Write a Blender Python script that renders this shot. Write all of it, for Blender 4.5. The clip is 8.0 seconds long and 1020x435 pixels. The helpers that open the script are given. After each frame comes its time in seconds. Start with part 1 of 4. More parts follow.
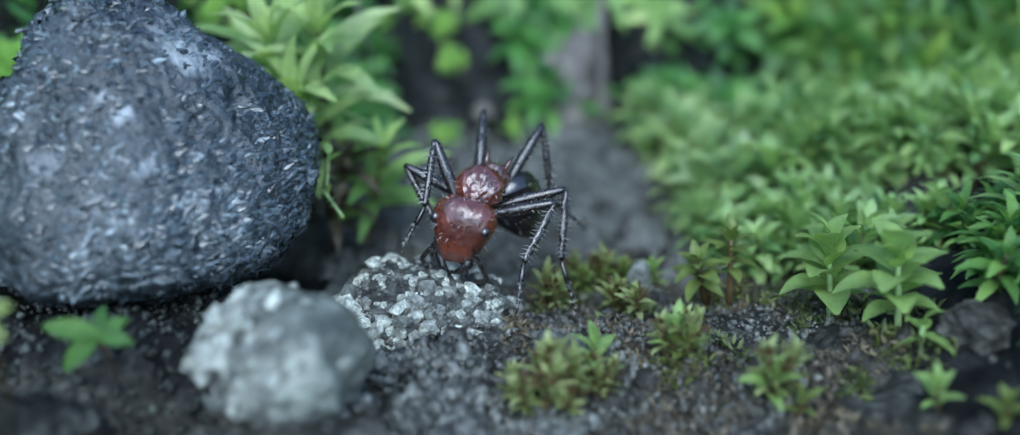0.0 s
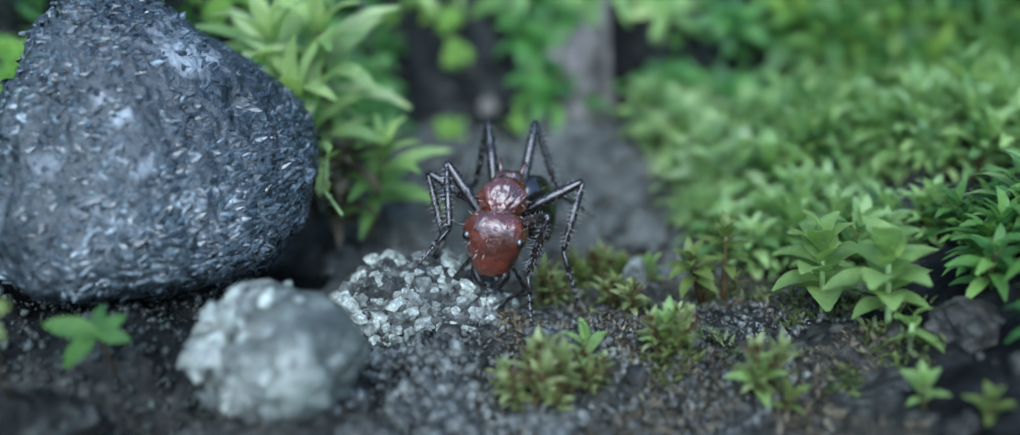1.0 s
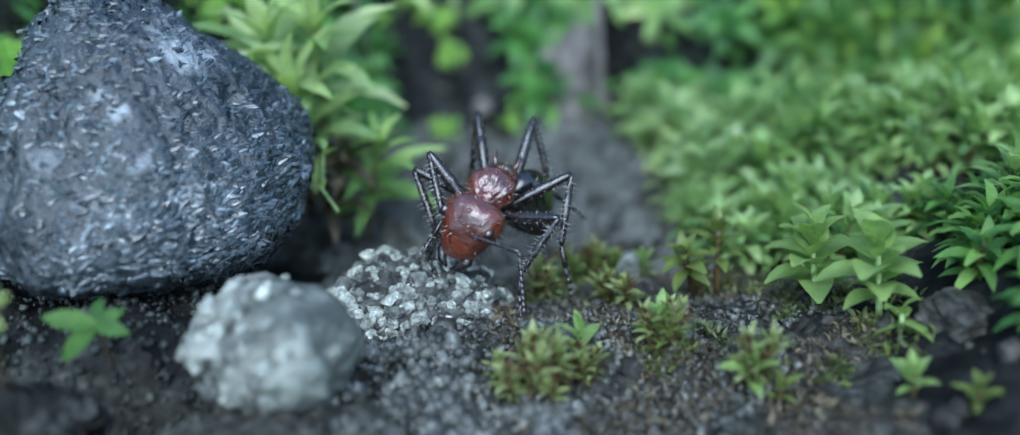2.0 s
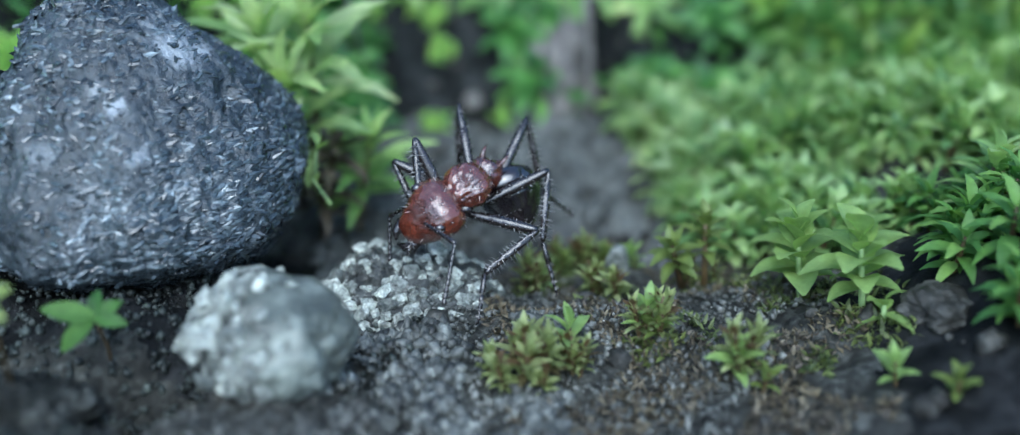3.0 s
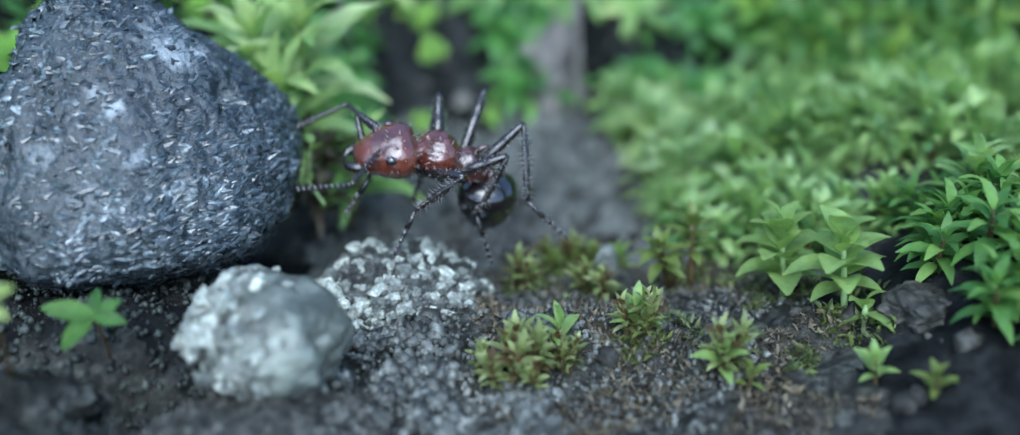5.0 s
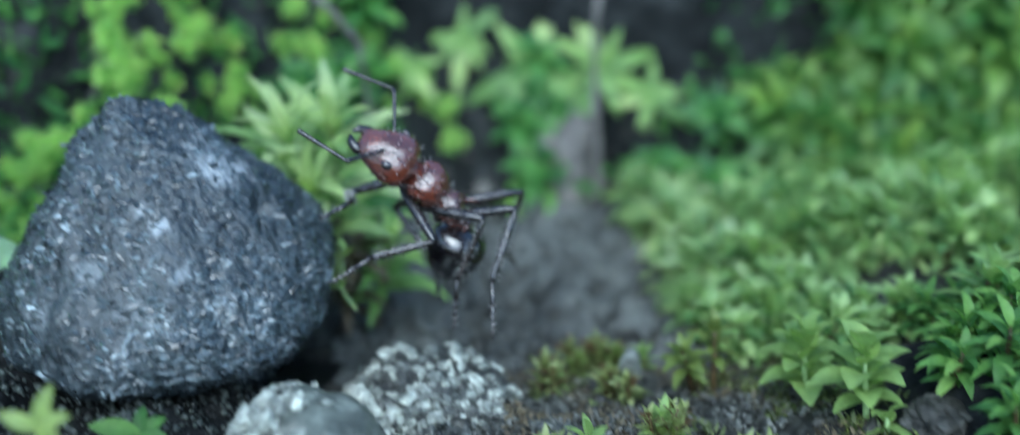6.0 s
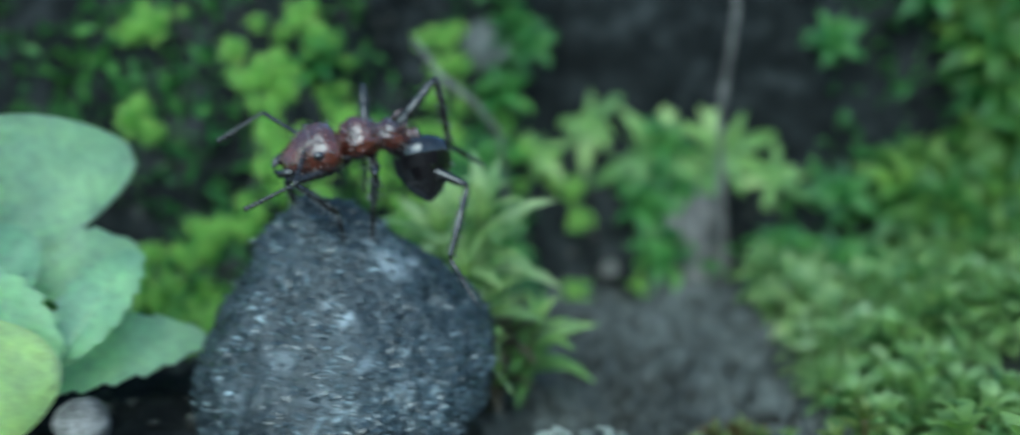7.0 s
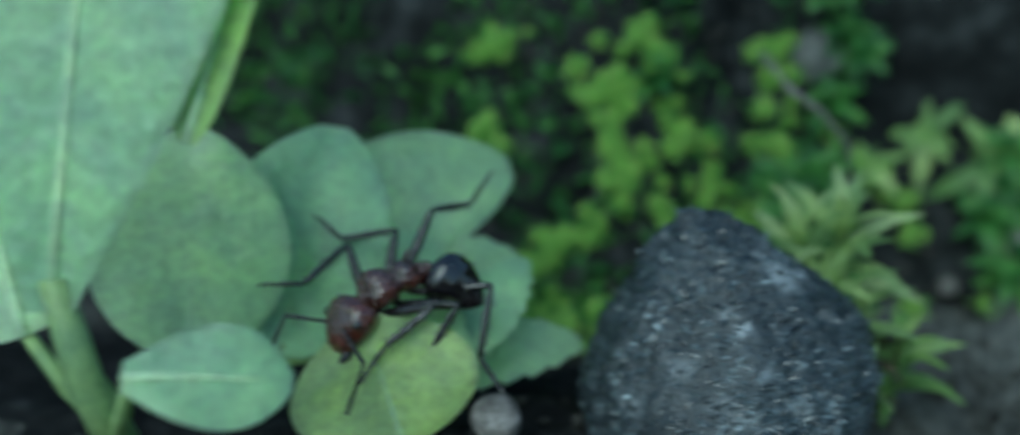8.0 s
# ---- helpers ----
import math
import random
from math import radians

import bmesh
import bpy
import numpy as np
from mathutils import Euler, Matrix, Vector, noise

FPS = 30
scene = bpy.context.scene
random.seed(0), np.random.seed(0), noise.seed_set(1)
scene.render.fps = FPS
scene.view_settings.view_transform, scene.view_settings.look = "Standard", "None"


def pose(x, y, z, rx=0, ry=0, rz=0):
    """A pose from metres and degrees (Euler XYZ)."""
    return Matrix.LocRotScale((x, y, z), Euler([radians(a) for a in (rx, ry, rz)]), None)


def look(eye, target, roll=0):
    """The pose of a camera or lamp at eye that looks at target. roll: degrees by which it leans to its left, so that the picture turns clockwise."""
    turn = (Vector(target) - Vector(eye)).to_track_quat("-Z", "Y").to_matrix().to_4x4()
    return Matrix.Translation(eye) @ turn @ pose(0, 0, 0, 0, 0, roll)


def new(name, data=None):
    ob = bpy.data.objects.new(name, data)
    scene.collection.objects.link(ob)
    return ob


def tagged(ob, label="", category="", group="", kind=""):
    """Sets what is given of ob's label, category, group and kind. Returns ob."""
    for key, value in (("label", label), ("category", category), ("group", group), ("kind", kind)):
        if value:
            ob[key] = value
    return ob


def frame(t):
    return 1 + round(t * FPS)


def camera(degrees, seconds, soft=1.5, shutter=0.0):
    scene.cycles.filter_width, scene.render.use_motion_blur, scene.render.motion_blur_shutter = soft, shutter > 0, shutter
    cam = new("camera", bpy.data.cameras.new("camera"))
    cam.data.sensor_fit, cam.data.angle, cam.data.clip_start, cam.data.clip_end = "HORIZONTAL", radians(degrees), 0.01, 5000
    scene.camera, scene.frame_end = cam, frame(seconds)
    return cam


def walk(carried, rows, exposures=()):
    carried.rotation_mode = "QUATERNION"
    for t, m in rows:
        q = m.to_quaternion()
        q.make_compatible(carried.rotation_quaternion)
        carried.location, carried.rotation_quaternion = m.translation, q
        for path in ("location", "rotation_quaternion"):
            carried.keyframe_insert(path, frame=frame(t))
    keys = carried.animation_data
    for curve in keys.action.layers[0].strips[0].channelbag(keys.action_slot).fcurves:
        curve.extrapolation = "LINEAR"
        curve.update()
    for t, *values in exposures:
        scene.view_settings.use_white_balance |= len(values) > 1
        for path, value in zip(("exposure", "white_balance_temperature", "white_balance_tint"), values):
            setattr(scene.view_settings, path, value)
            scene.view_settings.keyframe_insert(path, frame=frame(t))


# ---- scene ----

MM = 0.001  # all lengths below are millimetres, scaled once when a mesh or a pose is made


def lookmm(eye, target, roll=0):
    return look(tuple(v * MM for v in eye), tuple(v * MM for v in target), roll)


# ---------------------------------------------------------------- camera
cam = camera(55, 8.0, soft=1.2, shutter=0.6)
cam.data.dof.use_dof = True
cam.data.dof.focus_distance = 32.3 * MM
cam.data.dof.aperture_fstop = 28
walk(cam, [
    (0.0, lookmm((-0.48, 1.17, 20.01), (-0.85, 27.46, 5.57), -0.19)),
    (0.5, lookmm((-0.09, 1.04, 20.20), (-0.74, 27.27, 5.65), -0.54)),
    (1.0, lookmm((0.36, 0.97, 20.41), (-0.60, 27.11, 5.71), -0.95)),
    (2.5, lookmm((0.37, 0.26, 20.24), (-0.28, 26.49, 5.69), -0.90)),
    (3.0, lookmm((0.29, 0.06, 20.56), (-0.15, 26.17, 5.79), -0.54)),
    (3.5, lookmm((0.0, 0.0, 20.80), (-0.09, 26.01, 5.86), 0.02)),
    (4.0, lookmm((-0.01, -0.09, 20.87), (-0.04, 25.91, 5.90), 0.11)),
    (5.5, lookmm((0.20, -0.55, 21.32), (0.14, 25.66, 6.74), 0.01)),
    (6.0, lookmm((-0.57, -0.51, 23.24), (-0.86, 26.36, 9.90), -0.13)),
    (6.5, lookmm((-2.27, -0.76, 24.50), (-3.02, 26.58, 12.18), -0.53)),
    (7.0, lookmm((-3.31, -1.97, 25.28), (-6.11, 25.54, 13.64), -2.39)),
    (7.5, lookmm((-6.86, -3.64, 26.63), (-12.73, 23.52, 15.33), -4.42)),
    (8.0, lookmm((-9.16, -3.97, 26.18), (-18.69, 22.33, 15.35), -7.01)),
], exposures=[(0.0, 0.77, 5150, 2), (5.5, 1.0, 5150, 2), (6.0, 0.84, 5050, -3), (6.5, 0.68, 5080, -13), (7.0, 0.38, 5080, -14), (7.5, 0.4, 5080, -13), (8.0, -0.34, 5120, -17)])

# ---------------------------------------------------------------- light
world = bpy.data.worlds.new("overcast_sky")
scene.world = world
world.use_nodes = True
wn = world.node_tree.nodes
sky = wn.new("ShaderNodeTexSky")
sky.sky_type = "NISHITA"
sky.sun_disc = False
sky.sun_elevation = radians(54)
sky.sun_rotation = radians(186)
sky.air_density, sky.dust_density = 1.0, 3.0
world.node_tree.links.new(sky.outputs[0], wn["Background"].inputs[0])
wn["Background"].inputs[1].default_value = 0.15

sun = new("sun", bpy.data.lights.new("sun", "SUN"))
sun.data.energy = 1.5
sun.data.angle = radians(60)
sun.data.color = (1.0, 0.97, 0.92)
sun.matrix_world = look((-0.008, -0.046, 0.106), (0.0, 0.03, 0.0))


# ---------------------------------------------------------------- materials
def material(name, rough=0.6, spec=0.5):
    m = bpy.data.materials.new(name)
    m.use_nodes = True
    b = m.node_tree.nodes["Principled BSDF"]
    b.inputs["Roughness"].default_value = rough
    b.inputs["Specular IOR Level"].default_value = spec
    return m, m.node_tree.nodes, m.node_tree.links, b


def ramp(nodes, stops):
    r = nodes.new("ShaderNodeValToRGB")
    while len(r.color_ramp.elements) < len(stops):
        r.color_ramp.elements.new(0.5)
    for e, (p, c) in zip(r.color_ramp.elements, stops):
        e.position, e.color = p, (*c, 1)
    return r


def tex(nodes, links, kind, scale, detail=4.0, rough=0.6, coord="Object"):
    tc = nodes.new("ShaderNodeTexCoord")
    n = nodes.new("ShaderNodeTexNoise" if kind == "noise" else "ShaderNodeTexVoronoi")
    n.inputs["Scale"].default_value = scale
    if kind == "noise":
        n.inputs["Detail"].default_value = detail
        n.inputs["Roughness"].default_value = rough
    links.new(tc.outputs[coord], n.inputs["Vector"])
    return n


def mix(nodes, links, a, b, fac, how="MIX"):
    n = nodes.new("ShaderNodeMix")
    n.data_type, n.blend_type = "RGBA", how
    for sock, v in ((n.inputs[0], fac), (n.inputs[6], a), (n.inputs[7], b)):
        if isinstance(v, (int, float)):
            sock.default_value = v
        elif isinstance(v, tuple):
            sock.default_value = (*v, 1)
        else:
            links.new(v, sock)
    return n.outputs[2]


def bump(nodes, links, height, bsdf, strength, dist):
    n = nodes.new("ShaderNodeBump")
    n.inputs["Strength"].default_value = strength
    n.inputs["Distance"].default_value = dist * MM
    links.new(height, n.inputs["Height"])
    links.new(n.outputs[0], bsdf.inputs["Normal"])
    return n


def mineral(name, dark, mid, light, grain, patch, rough=0.7, relief=0.08, spec=0.4, pieces=False):
    """Stone or soil: grains of three tones, broad stains, fine relief."""
    m, n, l, b = material(name, rough, spec)
    fine = tex(n, l, "noise", 1000 * grain, 6, 0.7)
    broad = tex(n, l, "noise", 1000 * patch, 3, 0.55)
    cells = tex(n, l, "voronoi", 1000 * grain * 1.3)
    r = ramp(n, [(0.30, dark), (0.50, mid), (0.72, light)])
    l.new(fine.outputs[0], r.inputs[0])
    tone = ramp(n, [(0.3, (0.55, 0.55, 0.55)), (0.7, (1.25, 1.25, 1.25))])
    l.new(broad.outputs[0], tone.inputs[0])
    c = mix(n, l, r.outputs[0], tone.outputs[0], 1.0, "MULTIPLY")
    speck = ramp(n, [(0.0, (0.6, 0.6, 0.6)), (1.0, (1.3, 1.3, 1.3))])
    l.new(cells.outputs["Color"], speck.inputs[0])
    c = mix(n, l, c, speck.outputs[0], 0.8, "MULTIPLY")
    if pieces:
        each = ramp(n, [(0.0, (0.35, 0.36, 0.37)), (0.5, (0.9, 0.9, 0.9)), (1.0, (1.6, 1.6, 1.58))])
        rnd = n.new("ShaderNodeNewGeometry").outputs["Random Per Island"] if pieces == "island" else n.new("ShaderNodeObjectInfo").outputs["Random"]
        l.new(rnd, each.inputs[0])
        c = mix(n, l, c, each.outputs[0], 1.0, "MULTIPLY")
    l.new(c, b.inputs["Base Color"])
    rr = ramp(n, [(0.3, (rough * 0.6,) * 3), (0.7, (min(1, rough * 1.25),) * 3)])
    l.new(fine.outputs[0], rr.inputs[0])
    l.new(rr.outputs[0], b.inputs["Roughness"])
    bump(n, l, fine.outputs[0], b, 1.0, relief)
    return m


def foliage(name, young, old, base, rough=0.45, thin=0.35, island=True, dead=None, blotch=1.0, spec=0.4, grainy=0.8):
    """Thin living leaf: colour varies leaf by leaf, light comes through."""
    m, n, l, b = material(name, rough, spec)
    if island:
        rnd = n.new("ShaderNodeNewGeometry").outputs["Random Per Island"]
    else:
        rnd = n.new("ShaderNodeObjectInfo").outputs["Random"]
    stops = [(0.0, old), (0.55, base), (1.0, young)]
    if dead:
        stops = [(0.0, dead), (0.16, dead), (0.24, old), (0.6, base), (1.0, young)]
    r = ramp(n, stops)
    l.new(rnd, r.inputs[0])
    grain = tex(n, l, "noise", 2600, 3, 0.6)
    blot = tex(n, l, "noise", 420, 3, 0.6)
    g1 = ramp(n, [(0.3, (0.75, 0.75, 0.75)), (0.7, (1.2, 1.2, 1.2))])
    l.new(grain.outputs[0], g1.inputs[0])
    g2 = ramp(n, [(0.3, (0.7, 0.75, 0.8)), (0.7, (1.25, 1.2, 1.0))])
    l.new(blot.outputs[0], g2.inputs[0])
    c = mix(n, l, r.outputs[0], g1.outputs[0], grainy, "MULTIPLY")
    c = mix(n, l, c, g2.outputs[0], blotch, "MULTIPLY")
    l.new(c, b.inputs["Base Color"])
    bump(n, l, grain.outputs[0], b, 0.5, 0.03)
    t = n.new("ShaderNodeBsdfTranslucent")
    warm = mix(n, l, c, (1.2, 1.25, 0.65), 1.0, "MULTIPLY")
    l.new(warm, t.inputs["Color"])
    s = n.new("ShaderNodeMixShader")
    s.inputs[0].default_value = thin
    l.new(b.outputs[0], s.inputs[1])
    l.new(t.outputs[0], s.inputs[2])
    l.new(s.outputs[0], n["Material Output"].inputs[0])
    return m


def chitin(name, colour, deep, rough=0.22, grain=9.0, relief=0.012, coat=0.0):
    m, n, l, b = material(name, rough, 0.9)
    f = tex(n, l, "noise", 1000 * grain, 4, 0.6)
    br = tex(n, l, "noise", 1000 * 0.9, 3, 0.5)
    r = ramp(n, [(0.35, deep), (0.65, colour)])
    l.new(br.outputs[0], r.inputs[0])
    l.new(r.outputs[0], b.inputs["Base Color"])
    rr = ramp(n, [(0.3, (rough * 0.7,) * 3), (0.7, (rough * 1.5,) * 3)])
    l.new(f.outputs[0], rr.inputs[0])
    l.new(rr.outputs[0], b.inputs["Roughness"])
    bump(n, l, f.outputs[0], b, 0.6, relief)
    b.inputs["Coat Weight"].default_value, b.inputs["Coat Roughness"].default_value = coat, 0.12
    return m


M_SOIL = mineral("damp_soil", (0.010, 0.010, 0.009), (0.033, 0.034, 0.030), (0.125, 0.13, 0.115), 2.2, 0.22, 0.7, 0.16, 0.12)
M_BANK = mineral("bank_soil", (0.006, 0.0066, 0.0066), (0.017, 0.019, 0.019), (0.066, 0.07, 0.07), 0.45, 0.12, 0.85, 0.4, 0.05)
# Soil with shade put into its colour, for the boulder's hollow and right front.
M_SHADESOIL = mineral("shaded_soil", (0.004, 0.0045, 0.005), (0.011, 0.012, 0.012), (0.035, 0.036, 0.037), 0.8, 0.12, 0.85, 0.25, 0.05)
M_CLAY = mineral("grey_clay", (0.038, 0.041, 0.039), (0.10, 0.106, 0.10), (0.22, 0.23, 0.215), 0.9, 0.14, 0.8, 0.2, 0.2)
M_STONE = mineral("wet_basalt", (0.0104, 0.0148, 0.018), (0.0272, 0.0376, 0.0448), (0.08, 0.1, 0.1136), 3.4, 0.16, 0.34, 0.09, 0.8)


def pale_patches(m, spots, colour):
    """Pale spots with ragged edges, mineral stains and painted wet glints: centre and radii of each in the stone's own
    space.
    """
    n, l = m.node_tree.nodes, m.node_tree.links
    b = n["Principled BSDF"]
    was = b.inputs["Base Color"].links[0].from_socket
    wob = tex(n, l, "noise", 900, 6, 0.75)
    for centre, radii, strength in spots:
        tc = n.new("ShaderNodeTexCoord")
        mp = n.new("ShaderNodeMapping")
        mp.vector_type = "TEXTURE"
        mp.inputs["Location"].default_value = [v * MM for v in centre]
        mp.inputs["Scale"].default_value = [v * MM for v in radii]
        l.new(tc.outputs["Object"], mp.inputs[0])
        ln = n.new("ShaderNodeVectorMath")
        ln.operation = "LENGTH"
        l.new(mp.outputs[0], ln.inputs[0])
        ad = n.new("ShaderNodeMath")
        ad.operation = "MULTIPLY_ADD"
        ad.inputs[1].default_value = 2.6
        l.new(wob.outputs[0], ad.inputs[0])
        l.new(ln.outputs["Value"], ad.inputs[2])
        r = ramp(n, [(0.0, (strength,) * 3), (1.0, (0.0,) * 3)])
        mr = n.new("ShaderNodeMapRange")
        mr.inputs[1].default_value, mr.inputs[2].default_value = 1.75, 2.3
        l.new(ad.outputs[0], mr.inputs[0])
        l.new(mr.outputs[0], r.inputs[0])
        was = mix(n, l, was, colour, r.outputs[0])
    l.new(was, b.inputs["Base Color"])


# The strongest put wet glints into the colour; the fainter are mineral stains.
PATCHES = [((1.0, -3.0, 4.45), (0.5, 0.6, 0.42), 0.8), ((0.3, -2.8, 4.8), (0.35, 0.6, 0.35), 0.5), ((-1.2, -4.0, 3.35), (0.9, 0.8, 0.5), 0.28),
           ((2.45, -0.2, 5.35), (0.9, 1.5, 0.9), 0.62), ((1.7, -0.1, 5.85), (0.8, 1.0, 0.7), 0.35), ((3.5, -3.5, 2.05), (1.0, 0.7, 0.2), 0.6),
           ((1.8, -4.0, 3.15), (0.3, 0.6, 0.25), 0.4), ((-3.4, -4.4, 1.9), (1.3, 1.2, 0.6), 0.22), ((0.4, -4.6, 2.2), (1.1, 1.0, 0.35), 0.2)]
pale_patches(M_STONE, PATCHES, (0.40, 0.44, 0.47))
M_SCALE = mineral("mineral_scale", (0.014, 0.02, 0.023), (0.055, 0.072, 0.081), (0.27, 0.31, 0.33), 1.1, 0.4, 0.28, 0.03, 0.9, "island")
M_WETGRIT = mineral("wet_grit", (0.010, 0.013, 0.011), (0.026, 0.032, 0.028), (0.085, 0.1, 0.088), 1.1, 0.3, 0.55, 0.04, 0.35, "island")
M_BLACKROCK = mineral("black_rock", (0.008, 0.009, 0.008), (0.026, 0.028, 0.025), (0.10, 0.105, 0.095), 1.3, 0.3, 0.7, 0.2, 0.08)
M_ROUND = mineral("smooth_granite", (0.055, 0.062, 0.053), (0.11, 0.123, 0.105), (0.30, 0.33, 0.285), 0.55, 0.3, 0.45, 0.1)
M_MATRIX = mineral("black_matrix", (0.012, 0.013, 0.012), (0.04, 0.043, 0.04), (0.14, 0.15, 0.14), 2.0, 0.4, 0.6, 0.1)
M_CORE = mineral("dark_matrix", (0.025, 0.026, 0.025), (0.11, 0.115, 0.108), (0.30, 0.31, 0.29), 2.0, 0.4, 0.6, 0.1)
M_CRUMB = mineral("gritty_crumb", (0.09, 0.095, 0.085), (0.39, 0.42, 0.37), (0.76, 0.80, 0.72), 2.2, 0.4, 0.4, 0.09, pieces=True)
M_DARKROCK = mineral("brown_rock", (0.014, 0.014, 0.012), (0.042, 0.042, 0.037), (0.14, 0.14, 0.125), 1.6, 0.25, 0.65, 0.12, 0.2)
M_GRIT = mineral("quartz_grit", (0.022, 0.023, 0.020), (0.075, 0.079, 0.07), (0.32, 0.33, 0.30), 0.9, 0.12, 0.4, 0.03)
M_PALEGRIT = mineral("pale_grit", (0.027, 0.029, 0.026), (0.09, 0.096, 0.088), (0.26, 0.275, 0.25), 1.6, 0.3, 0.55, 0.05, 0.4, "island")
M_TWIG = mineral("dead_twig", (0.065, 0.06, 0.054), (0.18, 0.168, 0.152), (0.38, 0.36, 0.335), 1.6, 0.3, 0.8, 0.06)
M_MOSS = foliage("moss_leaf", (0.46, 0.60, 0.27), (0.14, 0.26, 0.10), (0.29, 0.44, 0.17), thin=0.42)
M_MOSSFAR = foliage("bank_moss_leaf", (0.18, 0.38, 0.09), (0.045, 0.14, 0.04), (0.10, 0.25, 0.06), thin=0.42)
M_MOSSBRIGHT = foliage("bright_bank_leaf", (0.25, 0.38, 0.08), (0.06, 0.15, 0.035), (0.14, 0.265, 0.058), thin=0.45)
M_MOSSPALE = foliage("pale_shoot_leaf", (0.46, 0.56, 0.22), (0.17, 0.28, 0.09), (0.30, 0.43, 0.145), thin=0.42)
M_STAR = foliage("star_leaf", (0.47, 0.62, 0.26), (0.14, 0.27, 0.075), (0.30, 0.47, 0.145), thin=0.42)
M_SPIKY = foliage("spiky_leaf", (0.58, 0.68, 0.37), (0.22, 0.35, 0.14), (0.41, 0.54, 0.24), thin=0.45)
M_TUFT = foliage("tuft_leaf", (0.50, 0.70, 0.17), (0.20, 0.41, 0.08), (0.36, 0.59, 0.13), thin=0.5)
M_MOSSOLIVE = foliage("olive_moss_leaf", (0.30, 0.36, 0.10), (0.10, 0.13, 0.04), (0.18, 0.24, 0.06), dead=(0.13, 0.08, 0.035))
M_MOSSDARK = foliage("dark_moss_leaf", (0.26, 0.42, 0.11), (0.06, 0.15, 0.04), (0.14, 0.28, 0.07), thin=0.42)
M_FUZZ = foliage("fuzzy_moss_leaf", (0.44, 0.49, 0.24), (0.13, 0.15, 0.065), (0.26, 0.31, 0.125), thin=0.42, dead=(0.13, 0.085, 0.045))
M_MOSSLOW = foliage("low_moss_leaf", (0.17, 0.21, 0.07), (0.05, 0.07, 0.025), (0.10, 0.13, 0.04), thin=0.3)
M_MOSSBROWN = foliage("withered_moss_leaf", (0.19, 0.165, 0.115), (0.035, 0.029, 0.021), (0.085, 0.07, 0.05), thin=0.2)
M_SPROUT = foliage("sprout_leaf", (0.11, 0.215, 0.05), (0.05, 0.12, 0.03), (0.075, 0.165, 0.04), island=False, spec=0.2)
M_BROAD = foliage("broad_leaf", (0.62, 0.79, 0.56), (0.50, 0.71, 0.53), (0.56, 0.76, 0.57), island=False, rough=0.34, thin=0.3, blotch=0.65, spec=0.7, grainy=0.6)


def leaf_skin(m):
    """Quilted relief between fine veins and a dusty sheen of short hairs."""
    n, l = m.node_tree.nodes, m.node_tree.links
    b = n["Principled BSDF"]
    was = b.inputs["Normal"].links[0].from_node
    cells = tex(n, l, "voronoi", 1700)
    waves = tex(n, l, "noise", 380, 3, 0.6)
    for height, strength, dist in ((cells.outputs["Distance"], 0.5, 0.10), (waves.outputs[0], 0.8, 0.5)):
        k = n.new("ShaderNodeBump")
        k.inputs["Strength"].default_value, k.inputs["Distance"].default_value = strength, dist * MM
        l.new(height, k.inputs["Height"])
        l.new(k.outputs[0], was.inputs["Normal"])
        was = k
    b.inputs["Coat Weight"].default_value, b.inputs["Coat Roughness"].default_value = 0.7, 0.3
    b.inputs["Sheen Weight"].default_value = 0.6
    b.inputs["Sheen Roughness"].default_value = 0.5


M_YOUNG = foliage("young_broad_leaf", (0.62, 0.76, 0.40), (0.50, 0.67, 0.33), (0.57, 0.72, 0.37), island=False, rough=0.36, thin=0.36, blotch=1.0, spec=0.6, grainy=0.6)
leaf_skin(M_BROAD)
leaf_skin(M_YOUNG)
M_VEIN = foliage("leaf_rib", (0.62, 0.80, 0.54), (0.58, 0.76, 0.50), (0.60, 0.78, 0.52), island=False, thin=0.2)
M_STEM = foliage("green_stem", (0.40, 0.55, 0.26), (0.27, 0.40, 0.17), (0.34, 0.48, 0.21), island=False, thin=0.15)
M_BROWNSTEM = foliage("brown_stem", (0.14, 0.10, 0.05), (0.06, 0.04, 0.02), (0.10, 0.07, 0.03), island=False, thin=0.1)
M_ANTRED = chitin("red_cuticle", (0.112, 0.026, 0.012), (0.034, 0.009, 0.006), 0.18, 3.4, 0.16, 1.0)
M_ANTDARK = chitin("black_cuticle", (0.016, 0.012, 0.013), (0.006, 0.005, 0.006), 0.14, 5.0, 0.006, 0.6)
M_ANTLEG = chitin("leg_cuticle", (0.018, 0.013, 0.012), (0.006, 0.005, 0.005), 0.22, 6.0, 0.015)
M_ANTHAIR = chitin("pale_bristle", (0.30, 0.29, 0.28), (0.20, 0.20, 0.19), 0.35)


# ---------------------------------------------------------------- mesh helpers
def mesh_of(bm, name, mat, smooth=True):
    """Turns a bmesh in millimetres into mesh data."""
    bm.transform(Matrix.Scale(MM, 4))
    me = bpy.data.meshes.new(name)
    bm.to_mesh(me)
    bm.free()
    if smooth:
        me.polygons.foreach_set("use_smooth", [True] * len(me.polygons))
    me.materials.append(mat)
    if mat in (M_ANTLEG, M_ANTDARK, M_ANTRED):
        me.materials.append(M_ANTHAIR)
    return me


